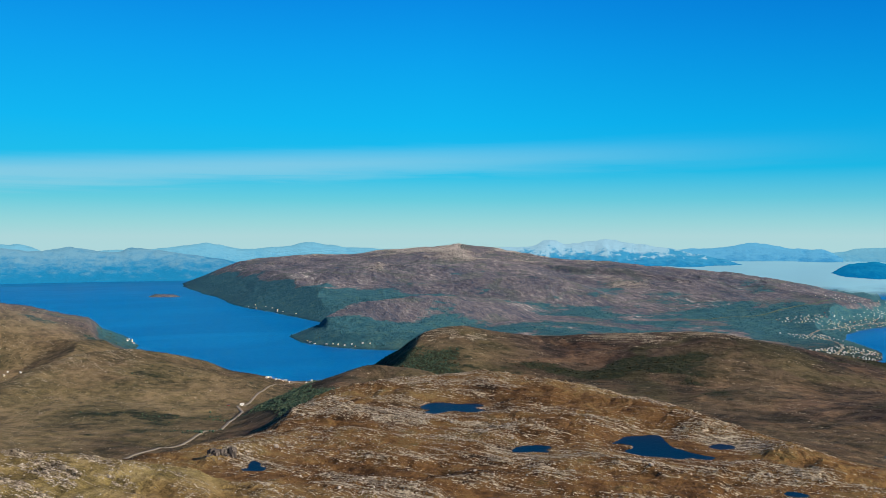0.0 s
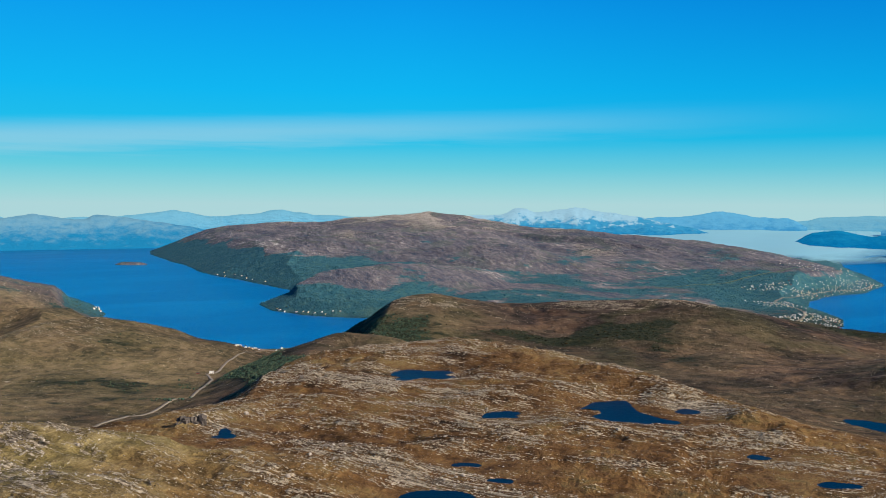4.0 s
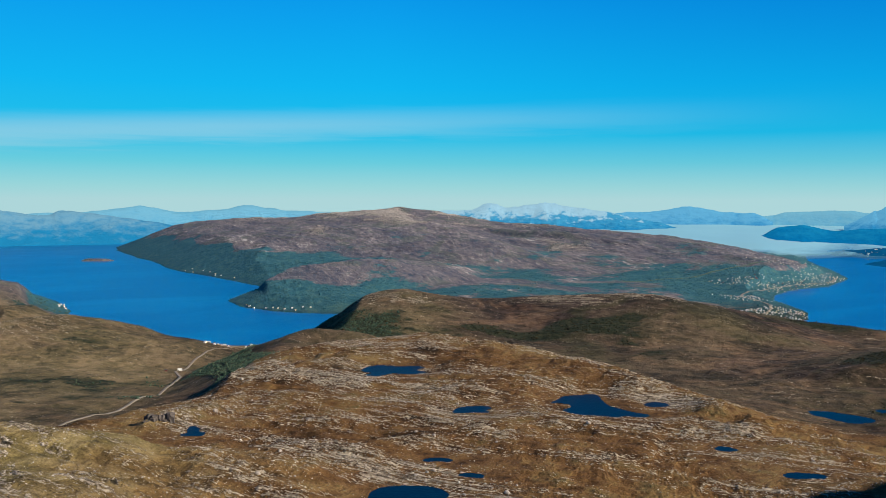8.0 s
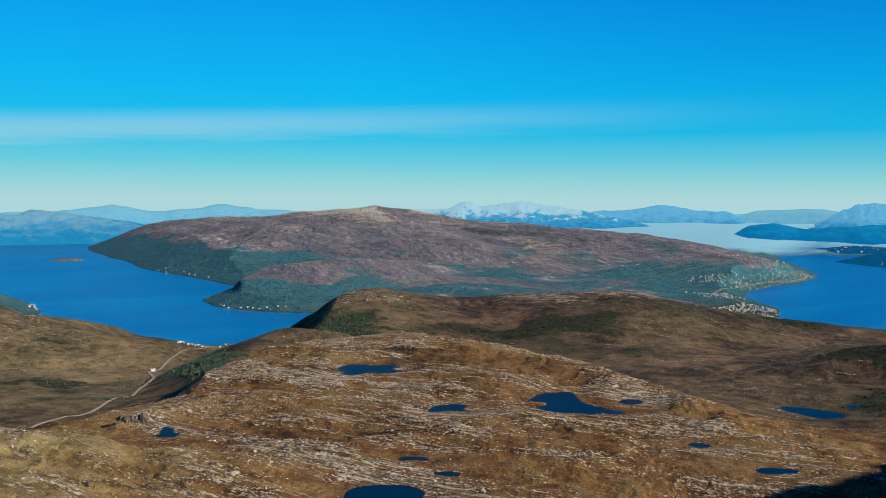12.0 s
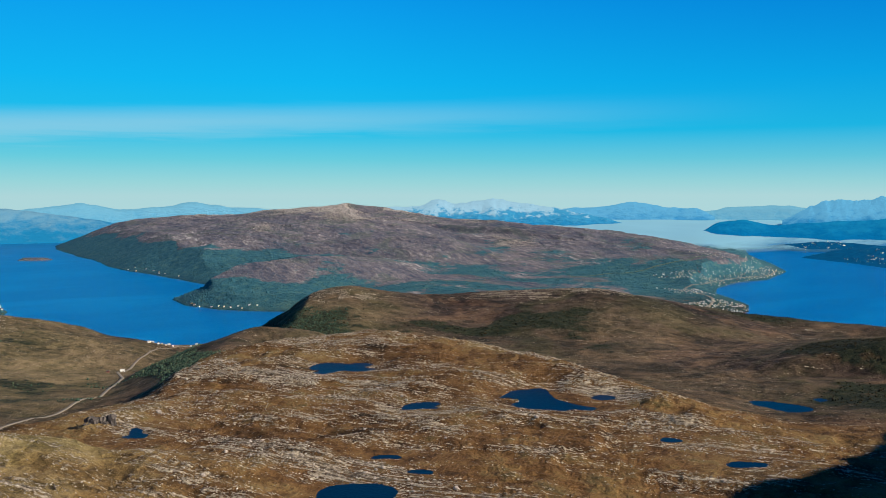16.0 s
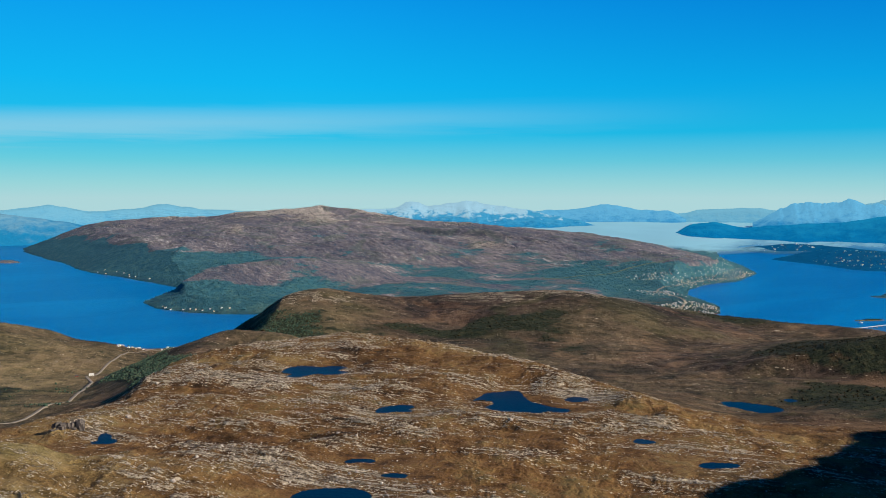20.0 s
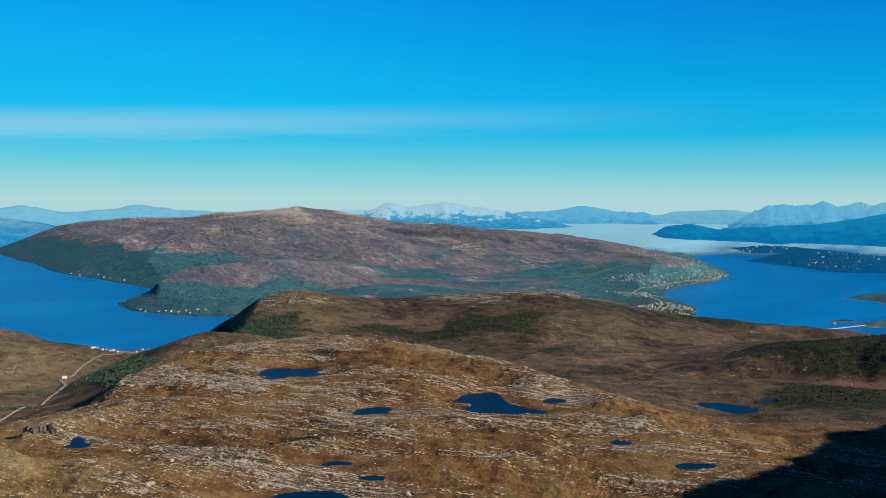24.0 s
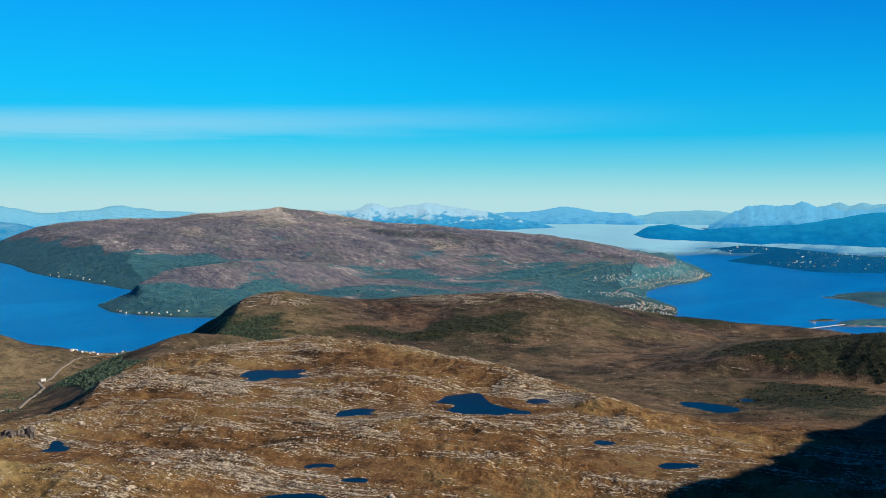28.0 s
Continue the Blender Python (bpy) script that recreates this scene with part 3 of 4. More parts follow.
    rock = rock + 0.28 * step(-x, 330, 450) * (1 - up) * step(h, 36, 60) * (0.4 + fbm(su / 3.0, sv, 60, 4, 37))
    west = step(-x, 60, 140) * near * step(h, 100, 110)
    fjord_wood = step(-x, -150, 150)
    line = 44 + 14 * fjord_wood * step(y, 2300, 2500) + wide * 30 + roll * 14 + gully * 9
    lower = 1 - step(h - line, -12 - 14 * (1 - fjord_wood), 10 + 16 * (1 - fjord_wood))
    patch = fbm(x, y * 1.6, 130, 5, 55, 0.6)
    wood = up * (lower * (0.34 + 0.66 * fjord_wood) + 0.14 + 0.9 * patch * (1 - 0.5 * lower * fjord_wood) - 0.4 * step(h, 75, 130)) + (1 - up) * (0.12 + 0.75 * patch) * step(away, 640, 760) * (1 - step(h, 70, 90))
    bound = np.clip(100 + (y - 640) * 0.34, 100, 200)
    valley = (1 - step(h - 22 * (1 - step(y, 800, 900)), 58, 72)) * step(-x, 40, 90) * step(y, 560, 640) * (1 - step(y, 1500, 1600)) * (1 - step(-x - bound, -10, 25))
    flank = step(y, 930, 1010) * (1 - step(y, 1110, 1140)) * step(x, -90, -40) * (1 - step(x, 380, 560))
    wood = wood + flank * (0.08 + 0.22 * (1 - step(x, 80, 200)) + 0.9 * patch) * (1 - step(h, 86, 98))
    wood = wood + step(x, 330, 400) * step(y, 430, 500) * (1 - step(y, 640, 700)) * (0.25 + 0.9 * patch)
    wood = wood + 0.8 * np.exp(-((x - 585) / 60) ** 2 - ((y - 1095) / 36) ** 2)
    wood = wood + step(y, 1420, 1500) * step(x, 620, 720) * (1 - step(h, 26, 44)) * 0.6
    wood = wood + valley * 0.8 + step(x, 380, 440) * step(y, 540, 600) * (1 - step(y, 760, 820)) * (0.75 + 0.5 * patch) * step(h, 70, 86)
    moss = np.clip(step(-x, 150, 350) * (1 - up) * (1 - plateau) * (0.6 + 0.6 * patch) + west * (0.75 + 0.6 * fbm(x, y, 40, 3, 44)) + (1 - plateau) * (1 - up) * (0.25 + 0.5 * fbm(x, y, 160, 3, 45)) + 0.4 * plateau * np.clip(only(close, lambda u, v: fbm(u, v, 50, 4, 46), su / 2.5, sv), 0, 1), 0, 1)
    moor = np.clip((1 - plateau) * (1 - up), 0, 1)
    return h, rock, np.clip(wood, 0, 1), up, moss, moor


def sheet(name, xs, ys, hs, material, layers=None, keep=None, label="", category="", kind=""):
    """A mesh from grids of east, north and height."""
    rows, cols = xs.shape
    at = np.arange(rows * cols).reshape(rows, cols)
    quads = np.stack([at[:-1, :-1], at[:-1, 1:], at[1:, 1:], at[1:, :-1]], -1).reshape(-1, 4)
    if keep is not None:
        ok = keep.reshape(-1)[quads].any(1)
        quads = quads[ok]
    used = np.unique(quads)
    back = np.zeros(rows * cols, np.int64)
    back[used] = np.arange(len(used))
    quads = back[quads]
    mesh = bpy.data.meshes.new(name)
    mesh.vertices.add(len(used))
    mesh.vertices.foreach_set("co", np.stack([xs, ys, hs], -1).reshape(-1, 3)[used].astype(np.float32).ravel())
    mesh.loops.add(quads.size)
    mesh.loops.foreach_set("vertex_index", quads.astype(np.int32).ravel())
    mesh.polygons.add(len(quads))
    mesh.polygons.foreach_set("loop_start", np.arange(0, quads.size, 4, dtype=np.int32))
    mesh.polygons.foreach_set("use_smooth", np.ones(len(quads), bool))
    for key, values in (layers or {}).items():
        a = mesh.attributes.new(key, "FLOAT", "POINT")
        a.data.foreach_set("value", values.reshape(-1)[used].astype(np.float32))
    mesh.update(calc_edges=True)
    mesh.validate()
    mesh.materials.append(material)
    return tagged(new(name, mesh), label, category, kind=kind)


# One sheet of land round the hovering place, finest where the ground is looked at.
bearings = np.radians(np.concatenate([np.arange(-180, -33, 3.0), np.linspace(-32, 44, 1000), np.arange(47, 181, 3.0)]))
reaches = np.concatenate([np.linspace(0.0, 260, 60), np.geomspace(264, 4890, 960)])
B, R = np.meshgrid(bearings, reaches)
GX, GY = R * np.sin(B), R * np.cos(B)
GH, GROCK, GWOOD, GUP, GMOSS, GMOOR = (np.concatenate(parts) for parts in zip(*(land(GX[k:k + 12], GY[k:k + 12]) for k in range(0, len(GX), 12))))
ground = sheet("ground", GX, GY, GH, MAT_GROUND, {"rock": GROCK, "wood": GWOOD, "far_haze": GUP, "moss": GMOSS, "moor": GMOOR}, GH > -3.0,
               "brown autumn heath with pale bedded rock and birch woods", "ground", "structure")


def height(x, y):
    return float(land(np.array([x]), np.array([y]))[0][0])


# The sea: one sheet out to the skyline
xs, ys = np.meshgrid(np.linspace(-4900, 4900, 60), np.linspace(-1500, 4900, 40))
sheet("fjord_water", xs, ys, xs * 0, MAT_SEA, None, np.hypot(xs, ys) < 4980, "deep blue sheltered fjord water with light ripples", "water", "structure")

for key, (level, outline) in TARNS.items():
    p = smooth(outline, 4, True)
    c = p.mean(0)
    bm = bmesh.new()
    bm.faces.new([bm.verts.new((*(c + (q - c) * (1 + 5.0 / np.hypot(*(q - c)))), level)) for q in p])
    mesh = bpy.data.meshes.new("pond")
    bmesh.ops.triangulate(bm, faces=bm.faces[:])
    bmesh.ops.recalc_face_normals(bm, faces=bm.faces[:])
    bm.to_mesh(mesh)
    bm.free()
    mesh.materials.append(MAT_POND)
    tagged(new("pond", mesh), "small dark blue mountain tarn among bare rock", "pond", "tarns on the plateau", "structure")

# ---- distance ----
def mountain_range(name, line, base, material, label, front=160, back=70, rough=0.16, seed=0, low=-2.0, jag=0.05):
    """A far range: a rugged crest with spurs and hollows down to the water."""
    p = smooth(line, 12)
    run = np.linspace(0, 1, 14)
    rows = []
    for k, side in ((front, -1), (back, 1)):
        for f in (run[::-1] if side < 0 else run[1:]):
            rows.append((f, side * f * k))
    F = np.array([r[0] for r in rows])[:, None]
    O = np.array([r[1] for r in rows])[:, None]
    px, py, pz = p.T
    rad = np.hypot(px, py)
    ux, uy = px / rad, py / rad
    X, Y = px + O * ux, py + O * uy
    spur = fbm(X, Y, 260, 5, seed, 0.55, True)
    crag = fbm(X, Y, 70, 4, seed + 9, 0.6)
    fall = 1 - F ** 0.8
    Z = low + (pz - low) * fall + spur * pz * rough * np.sin(np.pi * np.clip(F, 0, 1)) + crag * pz * jag * (1 - F * 0.6)
    Z = np.where(F >= 1, low, np.maximum(Z, low))
    return sheet(name, X, Y, Z, material, None, None, label, "mountains", "structure")


# Blue air is mixed into these base colours, and glow lifts them.
HAZE_NEAR = distance_haze_material("blue_hills", srgb(30, 124, 168), srgb(108, 156, 178), glow=0.68)
HAZE_FAR = distance_haze_material("pale_haze_tinted_hills", srgb(78, 158, 194), srgb(112, 174, 198), glow=0.66)
HAZE_DARK = distance_haze_material("dark_haze_tinted_hills", srgb(6, 104, 156), srgb(22, 126, 170), glow=0.68)
HAZE_SNOW = distance_haze_material("haze_tinted_snowy_hills", srgb(22, 118, 168), srgb(64, 148, 186), 0.5, 0.68, 128.0)
HAZE_PEAK = distance_haze_material("haze_tinted_peaks", srgb(18, 120, 174), srgb(92, 164, 200), glow=0.70)

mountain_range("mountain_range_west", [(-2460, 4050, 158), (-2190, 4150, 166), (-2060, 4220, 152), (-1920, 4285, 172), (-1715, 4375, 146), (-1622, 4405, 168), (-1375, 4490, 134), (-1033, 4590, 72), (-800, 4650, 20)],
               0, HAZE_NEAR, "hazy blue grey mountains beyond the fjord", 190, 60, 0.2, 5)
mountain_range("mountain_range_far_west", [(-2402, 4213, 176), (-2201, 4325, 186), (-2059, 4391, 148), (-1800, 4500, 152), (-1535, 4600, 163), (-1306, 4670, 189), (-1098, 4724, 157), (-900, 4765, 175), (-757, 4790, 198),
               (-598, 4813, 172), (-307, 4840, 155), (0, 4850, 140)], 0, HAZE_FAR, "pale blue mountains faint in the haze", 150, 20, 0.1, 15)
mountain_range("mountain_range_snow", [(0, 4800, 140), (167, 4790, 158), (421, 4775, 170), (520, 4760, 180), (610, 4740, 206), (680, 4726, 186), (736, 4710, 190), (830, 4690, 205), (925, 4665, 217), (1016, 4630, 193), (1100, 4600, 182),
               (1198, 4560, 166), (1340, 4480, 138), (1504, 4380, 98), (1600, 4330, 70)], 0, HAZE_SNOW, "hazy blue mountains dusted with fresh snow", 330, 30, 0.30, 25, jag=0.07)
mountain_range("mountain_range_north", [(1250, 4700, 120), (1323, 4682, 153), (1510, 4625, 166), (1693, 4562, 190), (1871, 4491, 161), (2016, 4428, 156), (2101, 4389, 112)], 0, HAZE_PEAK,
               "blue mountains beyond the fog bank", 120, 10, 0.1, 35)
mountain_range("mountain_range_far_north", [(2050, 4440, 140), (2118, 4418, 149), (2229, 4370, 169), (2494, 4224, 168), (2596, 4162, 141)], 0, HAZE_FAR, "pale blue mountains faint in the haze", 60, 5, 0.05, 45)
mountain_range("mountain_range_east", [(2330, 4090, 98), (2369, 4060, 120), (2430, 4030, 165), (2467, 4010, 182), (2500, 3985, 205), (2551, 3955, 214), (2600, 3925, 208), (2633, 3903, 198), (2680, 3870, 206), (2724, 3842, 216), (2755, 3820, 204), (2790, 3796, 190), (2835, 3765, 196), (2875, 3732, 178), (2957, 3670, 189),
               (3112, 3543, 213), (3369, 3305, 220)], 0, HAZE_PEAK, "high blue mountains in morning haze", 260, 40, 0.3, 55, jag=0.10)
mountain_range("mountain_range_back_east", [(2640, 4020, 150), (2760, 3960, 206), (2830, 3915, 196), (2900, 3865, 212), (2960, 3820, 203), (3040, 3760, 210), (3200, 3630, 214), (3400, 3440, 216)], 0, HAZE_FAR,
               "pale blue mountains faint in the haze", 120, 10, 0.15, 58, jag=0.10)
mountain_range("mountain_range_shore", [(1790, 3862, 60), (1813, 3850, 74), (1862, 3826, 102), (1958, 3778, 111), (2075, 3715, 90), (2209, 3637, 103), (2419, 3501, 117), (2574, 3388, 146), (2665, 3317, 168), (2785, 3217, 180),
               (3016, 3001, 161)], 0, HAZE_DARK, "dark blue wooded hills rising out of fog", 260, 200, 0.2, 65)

# Fog lying on the sound, higher towards the open sea
m, n = material("sea_fog")
at = n.add("ShaderNodeNewGeometry").outputs["Position"]
thick = n.add("ShaderNodeAttribute", attribute_name="thick").outputs["Fac"]
drift = n.noise(n.add("ShaderNodeMapping", {0: at, 2: (0, 0, 0.7), 3: (2.5, 1.0, 1.0)}, vector_type="TEXTURE").outputs[0], 0.004, 5, 0.6, 0.5)
cover = n.step(n.math("MULTIPLY_ADD", n.math("SUBTRACT", drift, 0.5), 1.1, thick), 0.18, 0.80)
fog = n.add("ShaderNodeBsdfDiffuse", {0: (0.25, 0.50, 0.56, 1)}).outputs[0]
clear = n.add("ShaderNodeBsdfTransparent").outputs[0]
n.add("ShaderNodeOutputMaterial", {0: n.add("ShaderNodeMixShader", {0: n.math("MULTIPLY", cover, 0.86), 1: clear, 2: fog}).outputs[0]})
MAT_FOG = m
B, R = np.meshgrid(np.radians(np.linspace(4, 75, 160)), np.linspace(2850, 4880, 120))
FX, FY = R * np.sin(B), R * np.cos(B)
start = 3300 + 380 * step(np.degrees(B), 24.0, 30.0)
top = 2 + np.clip(R - start, 0, None) * 94 / (4880 - start) + fbm(FX, FY, 300, 4, 77) * np.clip((R - start) / 150, 0, 6)
dense = np.clip((R - start + 300 + fbm(FX, FY, 500, 4, 78) * 260) / 900, 0, 1.1) * step(R, start - 400, start + 260)
fog_bank = sheet("fog_bank", FX, FY, np.maximum(top, 1.2), MAT_FOG, {"thick": dense}, None, "low white sea fog lying over the sound", "fog", "stuff")


# ---- islands ----
def island(name, outline, crest, slope, material, label, cell=12.0, cap=0.25, rough=4.0, up=1.0, wood=0.9):
    q = smooth(outline, 3, True)
    lo, hi = q.min(0) - 30, q.max(0) + 30
    X, Y = np.meshgrid(np.arange(lo[0], hi[0], cell), np.arange(lo[1], hi[1], cell))
    d = edge_distance(X, Y, q) + fbm(X, Y, 60, 4, 83) * min(8.0, cell)
    Z = np.minimum(ridge(X, Y, crest, slope, slope, 20) + fbm(X, Y, 90, 4, 84) * rough, 0.5 + np.clip(d, 0, None) * cap)
    Z = np.where(d > 0, np.maximum(Z, 0.4), -0.5 + np.clip(d, -40, 0) * 0.1)
    green = np.clip(wood + 0.5 * fbm(X, Y, 120, 4, 85), 0, 1) * step(Z, 0.4, 1.4)
    return sheet(name, X, Y, Z, material, {"rock": np.full(X.shape, 0.05), "wood": green, "far_haze": np.full(X.shape, up), "moss": np.full(X.shape, 0.4), "moor": np.zeros(X.shape)}, Z > -2.5, label, "island", "")


TOWN_ISLE = [(1850, 3440), (1885, 3300), (1892, 3255), (1940, 3170), (2046, 3129), (1940, 3060), (1857, 2991), (1728, 2888), (1734, 2720), (1743, 2568), (1743, 2388), (1873, 2326), (2063, 2236), (2500, 2100), (2700, 2300), (2350, 2900), (2250, 3300), (2000, 3450)]
town_isle_crest = [(1850, 3290, 18), (1909, 3292, 26), (2042, 3270, 36), (2090, 3133, 35), (2085, 3014, 32), (2010, 2900, 30), (1901, 2704, 44), (1915, 2569, 47), (1946, 2430, 48), (2030, 2320, 50), (2300, 2260, 50)]
# Island wood coloured and made to glow as if seen through haze.
HAZE_ISLE = distance_haze_material("haze_tinted_island_wood", srgb(12, 92, 140), srgb(46, 118, 146), glow=0.40)
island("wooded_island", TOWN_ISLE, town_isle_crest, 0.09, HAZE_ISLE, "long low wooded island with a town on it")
island("wooded_island", [(1300, 1752), (1325, 1757), (1376, 1801), (1443, 1827), (1501, 1813), (1597, 1780), (1500, 1540), (1387, 1528), (1309, 1572), (1327, 1660), (1318, 1720)], [(1380, 1700, 14), (1450, 1650, 22), (1480, 1550, 20)], 0.14, MAT_GROUND,
       "low wooded island with a pale sandy point", 8.0)
island("wooded_island", [(1036, 1345), (1050, 1335), (1098, 1322), (1172, 1306), (1240, 1350), (1215, 1390), (1161, 1396), (1109, 1390), (1070, 1390)], [(1080, 1350, 8), (1150, 1360, 13), (1230, 1390, 12)], 0.14, MAT_GROUND,
       "low wooded island at the end of a bridge", 6.0)
island("skerry", [(1013, 1413), (1035, 1406), (1077, 1410), (1055, 1424)], [(1025, 1413, 2.2), (1065, 1415, 2.2)], 0.2, MAT_GROUND, "flat green skerry in blue water", 3.0, 0.2, 0.4, 0.0, 1.2)
island("skerry", [(-1120, 3190), (-1105, 3150), (-1050, 3140), (-1000, 3150), (-1010, 3200), (-1060, 3215)], [(-1095, 3170, 9), (-1020, 3170, 8)], 0.1, MAT_GROUND, "flat rusty brown islet in blue water", 6.0, 0.35, 1.0, 1.0, -0.6)


# ---- buildings ----
def part(name, bm, material, parent, label=""):
    """Links a bmesh as one mesh object under a thing or a part."""
    mesh = bpy.data.meshes.new(name)
    bmesh.ops.recalc_face_normals(bm, faces=bm.faces[:])
    bm.to_mesh(mesh)
    bm.free()
    mesh.materials.append(material)
    ob = new(name, mesh)
    ob.parent = parent
    return tagged(ob, label)


def box(bm, x0, x1, y0, y1, z0, z1):
    v = [bm.verts.new((x, y, z)) for z in (z0, z1) for y in (y0, y1) for x in (x0, x1)]
    for f in ((0, 1, 3, 2), (4, 5, 7, 6), (0, 1, 5, 4), (2, 3, 7, 6), (0, 2, 6, 4), (1, 3, 7, 5)):
        bm.faces.new([v[k] for k in f])
    return bm


def prism(bm, x0, x1, profile):
    """A profile of (y, z) drawn out along x."""
    a, b = [bm.verts.new((x0, y, z)) for y, z in profile], [bm.verts.new((x1, y, z)) for y, z in profile]
    bm.faces.new(a)
    bm.faces.new(b[::-1])
    for k in range(len(a)):
        j = (k + 1) % len(a)
        bm.faces.new((a[k], a[j], b[j], b[k]))
    return bm


def house(wall, roof, label, length=8.0, width=6.0, eaves=3.6, rise=2.1, full=True):
    """A gabled wooden house: body, two roof slopes in one sheet, chimney, door and windows."""
    top = new("house")
    tagged(top, label, "house", "houses along the shore")
    l, w = length / 2, width / 2
    part("wall", prism(bmesh.new(), -l, l, [(-w, -1.5), (w, -1.5), (w, eaves), (0, eaves + rise), (-w, eaves)]), wall, top)
    s = rise / w
    part("roof", prism(bmesh.new(), -l - 0.4, l + 0.4, [(-w - 0.5, eaves - 0.5 * s + 0.02), (0, eaves + rise + 0.02), (w + 0.5, eaves - 0.5 * s + 0.02), (w + 0.5, eaves - 0.5 * s + 0.27), (0, eaves + rise + 0.3), (-w - 0.5, eaves - 0.5 * s + 0.27)]), roof, top)
    if full:
        part("chimney", box(bmesh.new(), l * 0.3, l * 0.3 + 0.7, -0.35, 0.35, eaves + rise - 0.4, eaves + rise + 1.0), MAT_BRICK, top)
        part("door", box(bmesh.new(), -0.5, 0.5, -w - 0.06, -w + 0.05, 0.1, 2.1), MAT_BRICK, top)
        for x in (-l * 0.6, l * 0.6):
            part("window", box(bmesh.new(), x - 0.7, x + 0.7, -w - 0.05, -w + 0.05, 1.0, 2.4), MAT_GLASS, top)
        part("window", box(bmesh.new(), -l - 0.05, -l + 0.05, -0.8, 0.8, 1.0, 2.4), MAT_GLASS, top)
    return top


def block(label, length=18.0, width=10.0, high=9.0):
    """A flat-roofed building with rows of windows."""
    top = tagged(new("apartment_block"), label, "building", "blocks in the town")
    l, w = length / 2, width / 2
    part("wall", box(bmesh.new(), -l, l, -w, w, -2, high), MAT_WALL["white"], top)
    part("roof", box(bmesh.new(), -l - 0.3, l + 0.3, -w - 0.3, w + 0.3, high, high + 0.5), MAT_ROOF, top)
    for k in range(3):
        part("window", box(bmesh.new(), -l * 0.9, l * 0.9, -w - 0.06, -w + 0.05, 1.2 + k * 2.7, 2.4 + k * 2.7), MAT_GLASS, top)
    return top


rng = random.Random(7)
KINDS = [house(MAT_WALL["white"], MAT_ROOF_PALE, "white wooden house with a pale gabled roof"),
         house(MAT_WALL["white"], MAT_ROOF, "white wooden house with a dark gabled roof", 9.0, 6.0),
         house(MAT_WALL["ochre"], MAT_ROOF_PALE, "ochre wooden house with a pale gabled roof", 8.0, 6.5),
         house(MAT_WALL["ochre"], MAT_ROOF, "ochre wooden house with a dark gabled roof", 9.5, 6.0, 4.4),
         house(MAT_WALL["red"], MAT_ROOF, "red wooden house with a dark gabled roof", 8.5, 6.0),
         house(MAT_WALL["grey"], MAT_ROOF_PALE, "grey wooden house with a pale gabled roof", 10.0, 6.5)]
FREE = [True] * len(KINDS)
BLOCK = block("white flat-roofed block in the island town")
BLOCK_FREE = [True]


FAR = {"verts": [], "faces": [], "slots": [], "materials": []}


def settle_far(kind, x, y, z, turn, size):
    """Adds a house of the far, uncountable rows to the one mesh of them."""
    m = Matrix.LocRotScale((x, y, z), Euler((0, 0, radians(turn))), (size, size, size))
    for piece in KINDS[kind].children:
        if piece.name.split(".")[0] not in ("wall", "roof"):
            continue
        first, mat = len(FAR["verts"]), piece.data.materials[0]
        if mat not in FAR["materials"]:
            FAR["materials"].append(mat)
        FAR["verts"] += [m @ v.co for v in piece.data.vertices]
        FAR["faces"] += [[first + k for k in f.vertices] for f in piece.data.polygons]
        FAR["slots"] += [FAR["materials"].index(mat)] * len(piece.data.polygons)


def settle(kind, spare, x, y, z, turn, size):
    m = Matrix.LocRotScale((x, y, z), Euler((0, 0, radians(turn))), None)
    if spare[kind] if isinstance(spare, list) and len(spare) > 1 else spare[0]:
        ob = KINDS[kind] if len(spare) > 1 else BLOCK
        ob.matrix_basis = m @ Matrix.Scale(size, 4)
        spare[kind if len(spare) > 1 else 0] = False
        return ob
    ob = copy_thing(KINDS[kind] if len(spare) > 1 else BLOCK, m)
    ob.scale = (size, size, size)
    return ob


def strew(count, corners, size, weights, turn, gap=11.0, lift=0.0, rows=0.0, singly=1000):
    """Houses within an outline, kept apart, in rough rows along the slope."""
    poly = np.array(corners, float)
    lo, hi = poly.min(0), poly.max(0)
    xs, ys = np.array([rng.uniform(lo[0], hi[0]) for _ in range(count * 14)]), np.array([rng.uniform(lo[1], hi[1]) for _ in range(count * 14)])
    if rows:
        c, s = math.cos(radians(turn)), math.sin(radians(turn))
        v = np.round((-xs * s + ys * c) / rows) * rows
        u = xs * c + ys * s
        xs, ys = u * c - v * s, u * s + v * c
    zs = land(xs, ys)[0]
    inside = edge_distance(xs, ys, poly) > 0
    kept = []
    for x, y, z, ok in zip(xs, ys, zs, inside):
        if not ok or z < 0.5 or any((x - a) ** 2 + (y - b) ** 2 < gap * gap for a, b in kept):
            continue
        kept.append((x, y))
        kind = rng.choices(range(len(KINDS)), weights)[0]
        place = (x, y, z, turn + rng.gauss(0, 12) + rng.choice((0, 0, 90)), size * 0.47 * rng.uniform(0.85, 1.15))
        if len(kept) > singly:
            settle_far(kind, *place)
        else:
            settle(kind, FREE, *place)
        if len(kept) >= count:
            break


BRIGHT = (7, 3, 4, 1.5, 0.6, 1.5)
strew(165, [(690, 1575), (790, 1640), (850, 1625), (840, 1550), (780, 1485), (690, 1480)], 0.60, BRIGHT, 8, 5.0, rows=7.5, singly=110)
strew(60, [(735, 1840), (835, 1850), (840, 1735), (745, 1715)], 0.60, BRIGHT, 12, 6, rows=14, singly=36)
